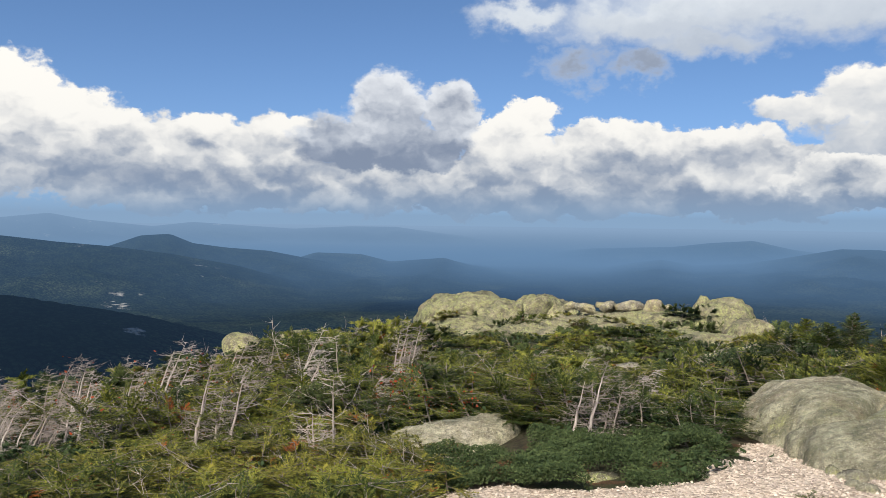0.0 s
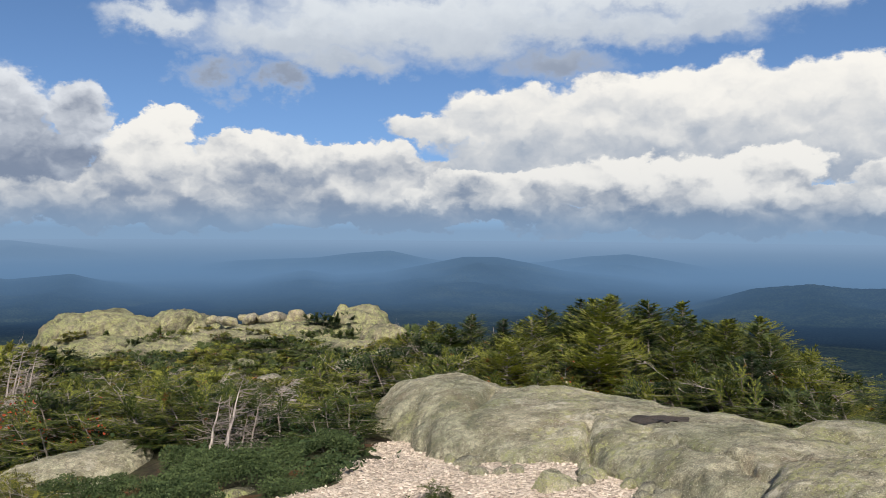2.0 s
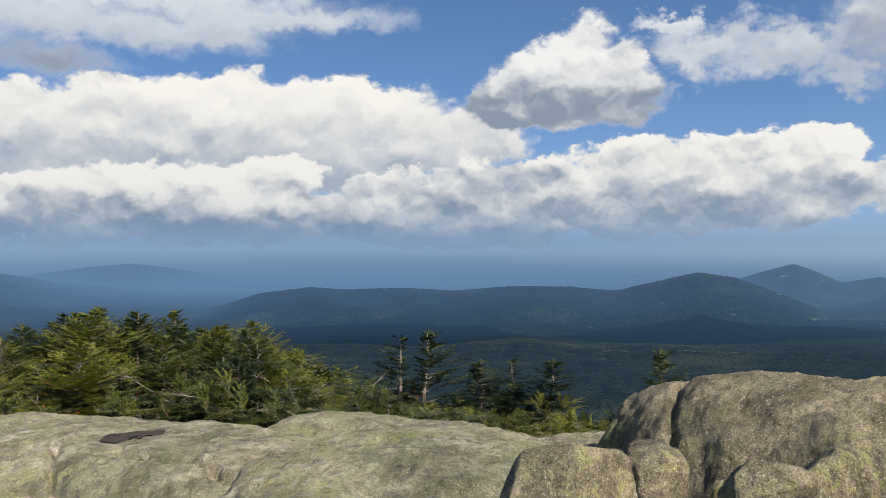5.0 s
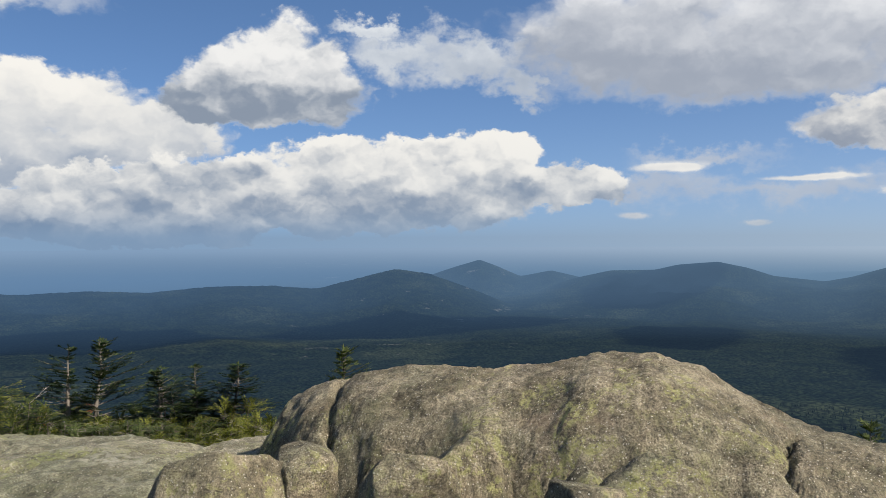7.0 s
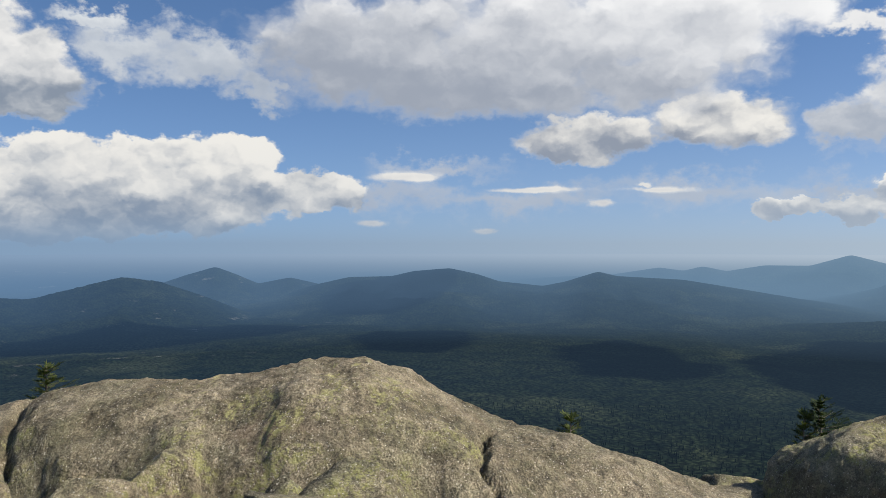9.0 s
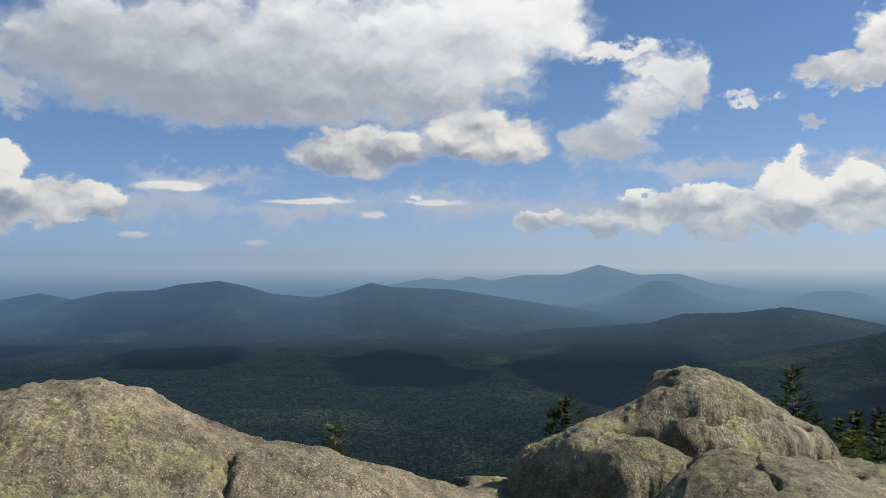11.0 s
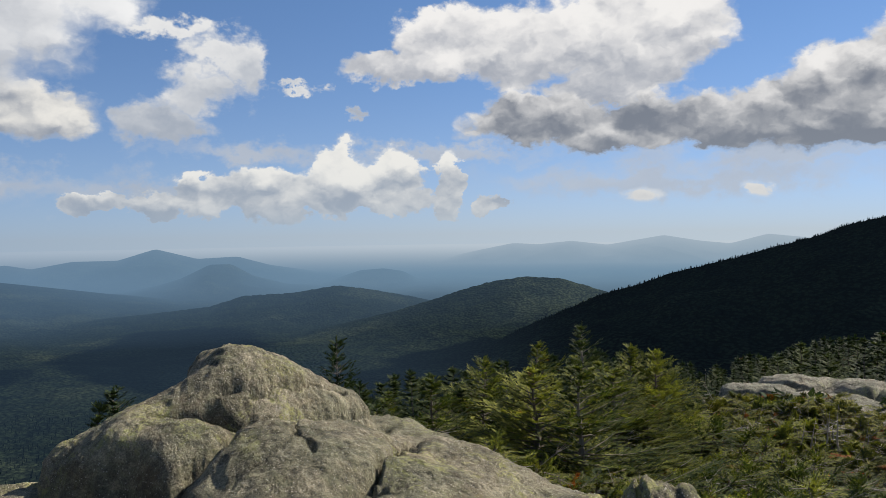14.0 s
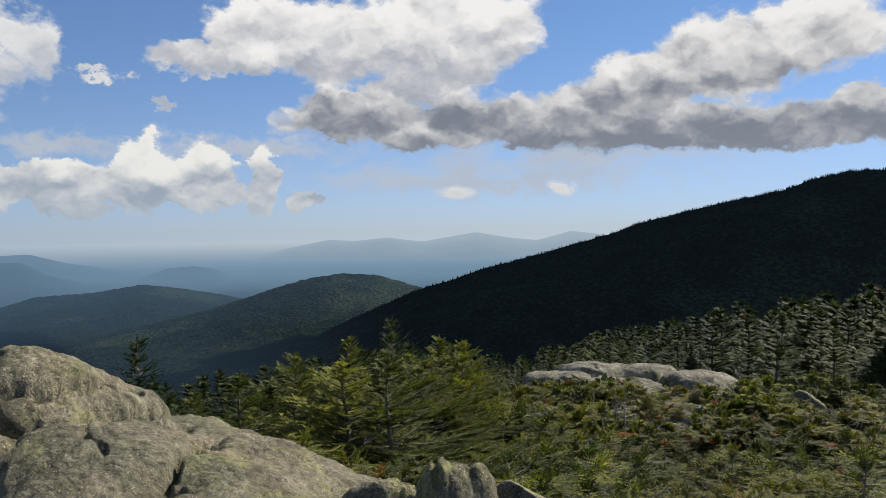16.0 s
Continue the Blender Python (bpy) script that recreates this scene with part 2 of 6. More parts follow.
# the same kind of broken cloud overhead and behind
aside = W.math("MAXIMUM", W.span(height, 17.5, 24.0), W.math("MAXIMUM", W.span(azimuth, 172.0, 182.0), W.span(azimuth, -44.0, -54.0)))
loose = W.math("MULTIPLY", W.span(W.noise(way, 3.2, 6.0, 0.6), 0.52, 0.66), aside)
loose = W.math("MULTIPLY", loose, W.span(height, 2.0, 6.0))
shade = W.mix(loose, shade, W.mix(W.noise(way, 6.0, 4.0), (0.42, 0.45, 0.52), (0.85, 0.84, 0.82)))
cloudy = W.math("MAXIMUM", cloudy, loose)
# low air: a veil that thickens to the horizon
veil = W.math("POWER", 2.718, W.math("MULTIPLY", W.math("MAXIMUM", height, 0.0), -0.21))
veil = W.math("MULTIPLY", veil, W.math("SUBTRACT", 0.95, W.math("MULTIPLY", cloudy, W.span(height, 0.0, 2.6, 0.0, 0.55))))
clear = W.add("ShaderNodeBackground")
W.put(clear.inputs[0], W.mix(1.0, sky.outputs[0], (0.80, 0.98, 1.12), "MULTIPLY"))
lofty = W.vec("NORMALIZE", W.vec("MULTIPLY_ADD", way, (1, 1, 1.7), (0, 0, 0.12)))
W.put(sky.inputs["Vector"], lofty)
clear.inputs[1].default_value = 0.089
mist = W.add("ShaderNodeBackground")
W.put(mist.inputs[0], haze_colour)
mist.inputs[1].default_value = 0.82
puffy = W.add("ShaderNodeBackground")
W.put(puffy.inputs[0], shade)
puffy.inputs[1].default_value = 0.675
first = W.add("ShaderNodeMixShader")
W.put(first.inputs[0], cloudy), W.links.new(clear.outputs[0], first.inputs[1]), W.links.new(puffy.outputs[0], first.inputs[2])
second = W.add("ShaderNodeMixShader")
W.put(second.inputs[0], veil), W.links.new(first.outputs[0], second.inputs[1]), W.links.new(mist.outputs[0], second.inputs[2])
W.links.new(second.outputs[0], W.add("ShaderNodeOutputWorld").inputs[0])


# ---- materials ----
def material(name):
    mat = bpy.data.materials.new(name)
    mat.use_nodes = True
    return mat, Nodes(mat.node_tree)


def finish(n, colour, rough=0.85, bump=None, strength=0.5, distance=0.02, gloss=0.3):
    shader = n.add("ShaderNodeBsdfPrincipled")
    n.put(shader.inputs["Base Color"], colour), n.put(shader.inputs["Roughness"], rough)
    n.put(shader.inputs["Specular IOR Level"], gloss)
    if bump is not None:
        node = n.add("ShaderNodeBump")
        node.inputs["Strength"].default_value, node.inputs["Distance"].default_value = strength, distance
        n.put(node.inputs["Height"], bump)
        n.links.new(node.outputs[0], shader.inputs["Normal"])
    out = n.add("ShaderNodeOutputMaterial")
    n.links.new(shader.outputs[0], out.inputs[0])
    return shader, out


def rock_material(name, pale, dark, lichen, amount, white=0.5):
    """Weathered granite: grains of feldspar and mica, grey and yellow crusts of lichen, quartz flecks, rusty stains."""
    mat, n = material(name)
    at = n.add("ShaderNodeTexCoord").outputs["Object"]
    broad, mid, fine, grain = n.noise(at, 0.8, 4.0, 0.6), n.noise(at, 3.4, 9.0, 0.66), n.noise(at, 17.0, 7.0, 0.72), n.noise(at, 95.0, 3.0, 0.7)
    colour = n.mix(n.span(mid, 0.36, 0.64), dark, pale)
    colour = n.mix(1.0, colour, n.mix(n.span(fine, 0.34, 0.64), (0.62, 0.61, 0.59), (1.32, 1.30, 1.26)), "MULTIPLY")
    colour = n.mix(1.0, colour, n.mix(n.span(grain, 0.34, 0.66), (0.62, 0.61, 0.60), (1.30, 1.29, 1.26)), "MULTIPLY")
    colour = n.mix(n.math("MULTIPLY", n.span(n.noise(at, 1.5, 6.0, 0.7), 0.55, 0.70), 0.35), colour, (0.25, 0.165, 0.105))
    olive = n.math("MULTIPLY", n.span(n.noise(at, 6.5, 9.0, 0.74, distortion=0.5), 0.52 - 0.06 * amount, 0.60), n.span(fine, 0.36, 0.58))
    colour = n.mix(n.math("MULTIPLY", olive, 0.22 + 0.26 * min(amount, 1.2)), colour, (0.150, 0.158, 0.085))
    crust = n.math("MULTIPLY", n.span(n.noise(at, 4.6, 9.0, 0.72, distortion=0.4), 0.50 - 0.05 * amount, 0.57), n.span(broad, 0.60 - 0.14 * amount, 0.66 - 0.10 * amount))
    crust = n.math("MULTIPLY", crust, n.span(n.noise(at, 30.0, 6.0, 0.75), 0.44, 0.54))
    colour = n.mix(n.math("MULTIPLY", crust, 0.85), colour, n.mix(grain, lichen, (0.40, 0.39, 0.17)))
    black = n.span(n.noise(at, 10.0, 9.0, 0.76, distortion=0.3), 0.60, 0.67)
    colour = n.mix(n.math("MULTIPLY", black, 0.55), colour, (0.060, 0.060, 0.045))
    bare = n.math("MULTIPLY", n.span(n.noise(at, 1.9, 8.0, 0.7, distortion=0.8), 0.65 - 0.08 * white, 0.73 - 0.06 * white), n.span(fine, 0.42, 0.62))
    colour = n.mix(n.math("MULTIPLY", bare, 0.75), colour, (0.45, 0.42, 0.36))
    cell = n.add("ShaderNodeSeparateXYZ")
    n.put(cell.inputs[0], n.voronoi(at, 85.0, out="Color"))
    fleck = n.math("MULTIPLY", n.span(n.voronoi(at, 85.0), 0.40, 0.24), n.span(cell.outputs[0], 0.86 - 0.06 * white, 0.90 - 0.06 * white))
    colour = n.mix(n.math("MULTIPLY", fleck, 0.8), colour, (0.56, 0.52, 0.45))
    weathered = n.span(n.noise(at, 0.7, 6.0, 0.65, distortion=0.5), 0.36, 0.64)
    colour = n.mix(1.0, colour, n.mix(weathered, (0.76, 0.79, 0.72), (1.12, 1.08, 1.04)), "MULTIPLY")
    relief = n.math("ADD", n.math("MULTIPLY", mid, 1.2), n.math("ADD", n.math("MULTIPLY", fine, 0.8), n.math("MULTIPLY", grain, 0.22)))
    relief = n.math("ADD", relief, n.math("MULTIPLY", black, -0.10))
    finish(n, colour, n.span(fine, 0.3, 0.7, 0.72, 0.95), relief, 1.0, 0.065, 0.3)
    return mat


ROCK = rock_material("granite_grey", (0.295, 0.262, 0.196), (0.145, 0.128, 0.090), (0.30, 0.30, 0.12), 0.55, 0.7)
ROCK_GREEN = rock_material("granite_lichen", (0.225, 0.205, 0.15), (0.085, 0.078, 0.055), (0.26, 0.30, 0.115), 1.5, 0.1)
ROCK_SLAB = rock_material("granite_slab", (0.385, 0.365, 0.285), (0.185, 0.172, 0.125), (0.24, 0.255, 0.12), 1.0, 1.4)
ROCK_DARK = rock_material("granite_dark", (0.300, 0.275, 0.205), (0.138, 0.125, 0.090), (0.31, 0.31, 0.10), 0.8, 0.6)
ROCK_BARE = rock_material("granite_bare", (0.30, 0.285, 0.235), (0.14, 0.13, 0.105), (0.26, 0.27, 0.15), 0.4, 0.3)


def gravel_material():
    mat, n = material("gravel_pink")
    at = n.add("ShaderNodeTexCoord").outputs["Object"]
    cell = n.voronoi(at, 38.0, out="Color")
    grey = n.add("ShaderNodeSeparateXYZ")
    n.put(grey.inputs[0], cell)
    colour = n.mix(grey.outputs[0], (0.22, 0.17, 0.13), (0.60, 0.50, 0.40))
    colour = n.mix(n.math("MULTIPLY", n.span(n.noise(at, 2.0, 5.0, 0.65), 0.45, 0.7), 0.55), colour, (0.21, 0.165, 0.12))
    bump = n.math("SUBTRACT", 1.0, n.voronoi(at, 38.0))
    finish(n, colour, 0.9, bump, 0.8, 0.02, 0.3)
    return mat


def pebble_material():
    mat, n = material("pebble")
    info = n.add("ShaderNodeNewGeometry").outputs["Random Per Island"]
    at = n.add("ShaderNodeTexCoord").outputs["Object"]
    colour = n.mix(info, (0.22, 0.165, 0.125), (0.60, 0.51, 0.42))
    finish(n, n.mix(n.math("MULTIPLY", n.noise(at, 60.0), 0.4), colour, (0.3, 0.27, 0.22)), 0.85)
    return mat


def heath_material():
    mat, n = material("heath_soil")
    at = n.add("ShaderNodeTexCoord").outputs["Object"]
    a, b, c = n.noise(at, 0.7, 5.0, 0.6), n.noise(at, 9.0, 6.0, 0.7), n.noise(at, 60.0, 4.0, 0.7)
    colour = n.mix(n.span(b, 0.35, 0.65), (0.036, 0.027, 0.018), (0.092, 0.072, 0.045))
    colour = n.mix(n.math("MULTIPLY", n.span(a, 0.42, 0.6), n.span(c, 0.35, 0.6)), colour, (0.042, 0.056, 0.020))
    colour = n.mix(n.math("MULTIPLY", n.span(n.noise(at, 2.3, 5.0), 0.60, 0.7), 0.7), colour, (0.15, 0.07, 0.035))
    finish(n, colour, 0.95, n.math("ADD", b, n.math("MULTIPLY", c, 0.7)), 1.0, 0.08, 0.15)
    return mat


def forest_material():
    """Woods of the valley and the hills; haze is mixed over them as emission, growing with distance."""
    mat, n = material("distant_woods")
    at = n.add("ShaderNodeNewGeometry").outputs["Position"]
    flat = n.vec("MULTIPLY", at, (1, 1, 1.6))
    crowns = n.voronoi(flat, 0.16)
    patch, stand = n.noise(flat, 0.0042, 6.0, 0.6), n.noise(flat, 0.03, 6.0, 0.7)
    colour = n.mix(n.span(stand, 0.36, 0.64), (0.007, 0.012, 0.009), (0.017, 0.025, 0.013))
    colour = n.mix(n.math("MULTIPLY", n.span(patch, 0.50, 0.66), 0.8), colour, (0.040, 0.050, 0.026))
    # shade in the gaps between crowns is put into the colour
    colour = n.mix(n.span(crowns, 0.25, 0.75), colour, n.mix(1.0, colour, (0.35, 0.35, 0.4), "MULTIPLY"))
    ledge = n.math("MULTIPLY", n.span(n.noise(flat, 0.012, 7.0, 0.7), 0.60, 0.67), n.span(n.noise(flat, 0.0026, 3.0), 0.48, 0.56))
    part_xyz = n.add("ShaderNodeSeparateXYZ")
    n.put(part_xyz.inputs[0], at)
    turn = n.math("MULTIPLY", n.math("ARCTAN2", part_xyz.outputs[0], part_xyz.outputs[1]), 180 / math.pi)
    stony = n.math("MAXIMUM", n.span(turn, -22.0, -27.0), n.math("MULTIPLY", n.span(turn, 50.0, 56.0), n.span(turn, 78.0, 72.0, 0.0, 0.45)))
    colour = n.mix(n.math("MULTIPLY", ledge, stony), colour, (0.24, 0.23, 0.21))
    shader = n.add("ShaderNodeBsdfPrincipled")
    n.put(shader.inputs["Base Color"], colour)
    shader.inputs["Roughness"].default_value, shader.inputs["Specular IOR Level"].default_value = 1.0, 0.0
    node = n.add("ShaderNodeBump")
    node.inputs["Strength"].default_value, node.inputs["Distance"].default_value = 0.9, 3.0
    n.put(node.inputs["Height"], n.math("ADD", n.math("SUBTRACT", 1.0, crowns), n.math("MULTIPLY", stand, 2.5)))
    n.links.new(node.outputs[0], shader.inputs["Normal"])
    # haze colours by bearing and distance, put into the material as emission
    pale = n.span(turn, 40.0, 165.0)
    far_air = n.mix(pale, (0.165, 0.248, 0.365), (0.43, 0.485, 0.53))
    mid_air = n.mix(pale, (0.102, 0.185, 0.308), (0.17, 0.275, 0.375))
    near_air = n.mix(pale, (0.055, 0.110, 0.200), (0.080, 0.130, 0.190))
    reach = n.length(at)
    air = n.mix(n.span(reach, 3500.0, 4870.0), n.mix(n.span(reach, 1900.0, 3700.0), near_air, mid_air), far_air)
    # share of painted haze: by distance and bearing, thicker low in the valleys
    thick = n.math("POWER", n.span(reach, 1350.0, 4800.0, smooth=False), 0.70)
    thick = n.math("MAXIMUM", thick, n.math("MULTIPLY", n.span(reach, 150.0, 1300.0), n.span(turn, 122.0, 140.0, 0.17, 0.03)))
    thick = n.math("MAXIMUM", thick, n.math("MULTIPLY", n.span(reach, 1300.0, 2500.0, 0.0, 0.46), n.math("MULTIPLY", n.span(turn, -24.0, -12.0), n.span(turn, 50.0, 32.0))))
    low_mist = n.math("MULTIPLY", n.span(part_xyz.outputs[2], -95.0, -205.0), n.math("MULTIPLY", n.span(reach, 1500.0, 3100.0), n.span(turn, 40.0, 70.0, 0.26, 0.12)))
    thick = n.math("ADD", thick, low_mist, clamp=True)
    haze_glow = n.add("ShaderNodeEmission")
    n.put(haze_glow.inputs[0], air)
    haze_glow.inputs[1].default_value = 0.86
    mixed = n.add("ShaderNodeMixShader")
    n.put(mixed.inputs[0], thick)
    n.links.new(shader.outputs[0], mixed.inputs[1]), n.links.new(haze_glow.outputs[0], mixed.inputs[2])
    n.links.new(mixed.outputs[0], n.add("ShaderNodeOutputMaterial").inputs[0])
    return mat


def leaf_material(name, young, old, rust, rust_share=0.04, through_light=0.14):
    """Needles or leaves: every spray its own tone, some rusty ones, and light through them."""
    mat, n = material(name)
    island = n.add("ShaderNodeNewGeometry").outputs["Random Per Island"]
    whole = n.add("ShaderNodeObjectInfo").outputs["Random"]
    at = n.add("ShaderNodeTexCoord").outputs["Object"]
    tone = n.math("ADD", n.math("MULTIPLY", island, 0.55), n.math("MULTIPLY", n.noise(at, 3.0, 3.0), 0.6))
    tone = n.math("ADD", tone, n.math("MULTIPLY", n.math("SUBTRACT", whole, 0.5), 0.5))
    colour = n.mix(n.span(tone, 0.30, 1.1), old, young)
    turned = n.span(n.noise(n.vec("ADD", at, n.vec("SCALE", (7.0, 3.0, 5.0), scale=whole)), 2.6, 3.0), 0.80 - rust_share * 3, 0.86 - rust_share * 3)
    colour = n.mix(turned, colour, n.mix(island, rust, n.mix(1.0, rust, (0.5, 0.45, 0.45), "MULTIPLY")))
    solid = n.add("ShaderNodeBsdfPrincipled")
    n.put(solid.inputs["Base Color"], colour)
    solid.inputs["Roughness"].default_value, solid.inputs["Specular IOR Level"].default_value = 0.7, 0.1
    thin = n.add("ShaderNodeBsdfTranslucent")
    n.put(thin.inputs[0], n.mix(1.0, colour, (1.5, 1.6, 0.8), "MULTIPLY"))
    mixed = n.add("ShaderNodeMixShader")
    mixed.inputs[0].default_value = through_light
    n.links.new(solid.outputs[0], mixed.inputs[1]), n.links.new(thin.outputs[0], mixed.inputs[2])
    n.links.new(mixed.outputs[0], n.add("ShaderNodeOutputMaterial").inputs[0])
    return mat


def wood_material(name, pale, dark):
    mat, n = material(name)
    at = n.add("ShaderNodeTexCoord").outputs["Object"]
    grain = n.noise(n.vec("MULTIPLY", at, (1, 1, 0.2)), 45.0, 5.0, 0.7)
    whole = n.add("ShaderNodeObjectInfo").outputs["Random"]
    colour = n.mix(n.span(n.math("ADD", n.math("MULTIPLY", grain, 0.7), n.math("MULTIPLY", whole, 0.3)), 0.3, 0.75), dark, pale)
    finish(n, colour, 0.9, grain, 0.5, 0.01, 0.2)
    return mat


def plain_material(name, pale, dark, scale, rough=0.9, bump=0.03):
    mat, n = material(name)
    at = n.add("ShaderNodeTexCoord").outputs["Object"]
    a = n.noise(at, scale, 6.0, 0.65)
    finish(n, n.mix(n.span(a, 0.35, 0.65), dark, pale), rough, n.noise(at, scale * 5, 5.0, 0.7), 0.6, bump)
    return mat


GRAVEL, PEBBLE, HEATH, HAZED_WOODS = gravel_material(), pebble_material(), heath_material(), forest_material()
NEEDLE = leaf_material("fir_needles", (0.215, 0.215, 0.040), (0.030, 0.044, 0.013), (0.22, 0.07, 0.025), 0.045, 0.30)
NEEDLE_DEEP = leaf_material("spruce_needles", (0.094, 0.112, 0.036), (0.021, 0.034, 0.014), (0.18, 0.06, 0.03), 0.035, 0.20)
NEEDLE_GOLD = leaf_material("yellowing_needles", (0.215, 0.195, 0.034), (0.045, 0.052, 0.015), (0.26, 0.09, 0.025), 0.06, 0.24)
NEEDLE_BROWN = leaf_material("dying_needles", (0.15, 0.105, 0.055), (0.055, 0.042, 0.024), (0.17, 0.07, 0.035), 0.05)
MAT_LEAF = leaf_material("heath_leaves", (0.084, 0.108, 0.040), (0.028, 0.045, 0.018), (0.13, 0.055, 0.03), 0.05)
RUST_LEAF = leaf_material("red_leaves", (0.36, 0.075, 0.030), (0.17, 0.04, 0.02), (0.34, 0.15, 0.03), 0.04)
BARK = wood_material("bark_grey_brown", (0.22, 0.19, 0.16), (0.085, 0.07, 0.055))
DEAD = wood_material("weathered_deadwood", (0.37, 0.325, 0.285), (0.17, 0.14, 0.12))
CLOUD_WHITE = plain_material("cloud_white", (0.9, 0.9, 0.9), (0.8, 0.8, 0.8), 0.004)
PUDDLE_MUD = plain_material("dried_puddle", (0.060, 0.044, 0.030), (0.024, 0.019, 0.014), 9.0, 0.7)


# ---- small tools for meshes ----
def hash_grid(i, j, k, seed):
    h = (i * 374761393 + j * 668265263 + k * 2147483647 + seed * 974634777) & 0x7FFFFFFF
    h = ((h ^ (h >> 13)) * 1274126177) & 0x7FFFFFFF
    return ((h ^ (h >> 16)) & 0xFFFF) / 65535.0


def value_noise(p, seed=0):
    """Smooth noise in -1..1 at the points p (n x 3)."""
    base = np.floor(p).astype(np.int64)
    f = p - base
    f = f * f * f * (f * (f * 6 - 15) + 10)
    total = 0
    for a in (0, 1):
        for b in (0, 1):
            for c in (0, 1):
                w = (f[:, 0] if a else 1 - f[:, 0]) * (f[:, 1] if b else 1 - f[:, 1]) * (f[:, 2] if c else 1 - f[:, 2])
                total = total + w * hash_grid(base[:, 0] + a, base[:, 1] + b, base[:, 2] + c, seed)
    return total * 2 - 1


def fbm(p, scale, octaves=4, rough=0.5, seed=0, ridged=False):
    p = np.asarray(p, float) * scale
    out, amp = 0, 1.0
    for o in range(octaves):
        v = value_noise(p + 17.3 * o, seed + o)
        out = out + amp * ((1 - 2 * np.abs(v)) if ridged else v)
        p, amp = p * 2.03, amp * rough
    return out


def mesh_from(name, verts, faces, mats, smooth=True, mat_index=None):
    me = bpy.data.meshes.new(name)
    me.from_pydata([tuple(v) for v in np.asarray(verts, float)], [], [tuple(int(i) for i in f) for f in faces])
    for m in mats:
        me.materials.append(m)
    if smooth:
        me.polygons.foreach_set("use_smooth", [True] * len(me.polygons))
    if mat_index is not None:
        me.polygons.foreach_set("material_index", mat_index)
    me.update()
    return me


def part(name, mesh, parent, label=""):
    ob = new(name, mesh)
    ob.parent = parent
    if label:
        ob["label"] = label
    return ob


def grid_faces(rows, cols, wrap=False):
    i, j = np.meshgrid(np.arange(rows - 1), np.arange(cols if wrap else cols - 1), indexing="ij")
    k = (j + 1) % cols
    return np.stack([i * cols + j, i * cols + k, (i + 1) * cols + k, (i + 1) * cols + j], -1).reshape(-1, 4)


# ---- the lie of the land: heights by compass bearing and distance from the walker ----
BEARINGS = [-60, -32, -20, 0, 20, 35, 50, 75, 95, 115, 135, 155, 180, 230]
RISE = {
    3: [.45, .35, .35, .35, .45, .6, .85, 1.0, .95, .8, .6, .35, .5, .6],
    6: [.05, .0, .0, .05, .30, .42, .55, .85, .6, .45, .3, -.2, .1, .3],
    9: [-.5, -.45, -.35, -.1, .0, .1, .0, -.3, -.6, -.6, -.7, -1.0, -.6, -.4],
    13: [-1.1, -.85, -.5, -.35, -.55, -.65, -.75, -1.2, -1.5, -1.5, -1.3, -1.3, -1.0, -.8],
    18: [-2.4, -1.6, -.9, -.6, -.8, -1.0, -2.2, -3.2, -3.4, -3.0, -1.8, -1.35, -1.4, -1.3],
    26: [-5, -3.6, -1.7, -1.1, -1.6, -3.4, -5.5, -6.5, -6.8, -5.8, -3.4, -2.6, -2.4, -2],
    40: [-11, -9, -7.5, -6, -6.5, -9, -12, -14, -14, -12, -7.5, -4.6, -4.5, -5],
    80: [-28, -26, -25, -24, -24, -27, -30, -32, -32, -28, -19, -11, -10, -14],
}
RINGS = [0, 3, 6, 9, 13, 18, 26, 40, 80, 200, 500, 700, 1500, 2400, 3300, 4100, 4880]


def land(x, y, rough=True):
    x, y = np.atleast_1d(np.asarray(x, float)), np.atleast_1d(np.asarray(y, float))
    r, a = np.hypot(x, y), np.degrees(np.arctan2(x, y))
    a = (a + 60) % 360 - 60
    ang = np.array(BEARINGS + [300])
    cols = [np.full(a.shape, 0.55)]
    for ring in RINGS[1:9]:
        vals = np.array(RISE[ring] + RISE[ring][:1], float)
        cols.append(np.interp(a, ang, vals))
    south = np.clip(1 - np.abs(a - 168) / 40, 0, 1)
    south = south * south * (3 - 2 * south)
    cols += [-72 + 34 * south, -158 + 50 * south, np.full(a.shape, -184.0) + 20 * south, np.full(a.shape, -196.0), np.full(a.shape, -212.0), np.full(a.shape, -190.0), np.full(a.shape, -128.0), np.full(a.shape, -58.0)]
    cols = np.stack(cols, -1)
    k = np.clip(np.searchsorted(RINGS, r, side="right") - 1, 0, len(RINGS) - 2)
    r0, r1 = np.array(RINGS)[k], np.array(RINGS)[k + 1]
    t = np.clip((r - r0) / (r1 - r0), 0, 1)
    i = np.arange(len(r))
    z = cols[i, k] * (1 - t) + cols[i, k + 1] * t
    if rough:
        p = np.stack([x, y, x * 0], -1)
        z = z + fbm(p, 0.45, 3, 0.5, 5) * np.clip(r / 60, 0.03, 0.10) + fbm(p, 0.004, 4, 0.5, 9) * 9 * np.clip((r - 250) / 900, 0, 1) * np.clip((3600 - r) / 1500, 0, 1)
    return z


def height_at(x, y):
    return float(land(x, y)[0])


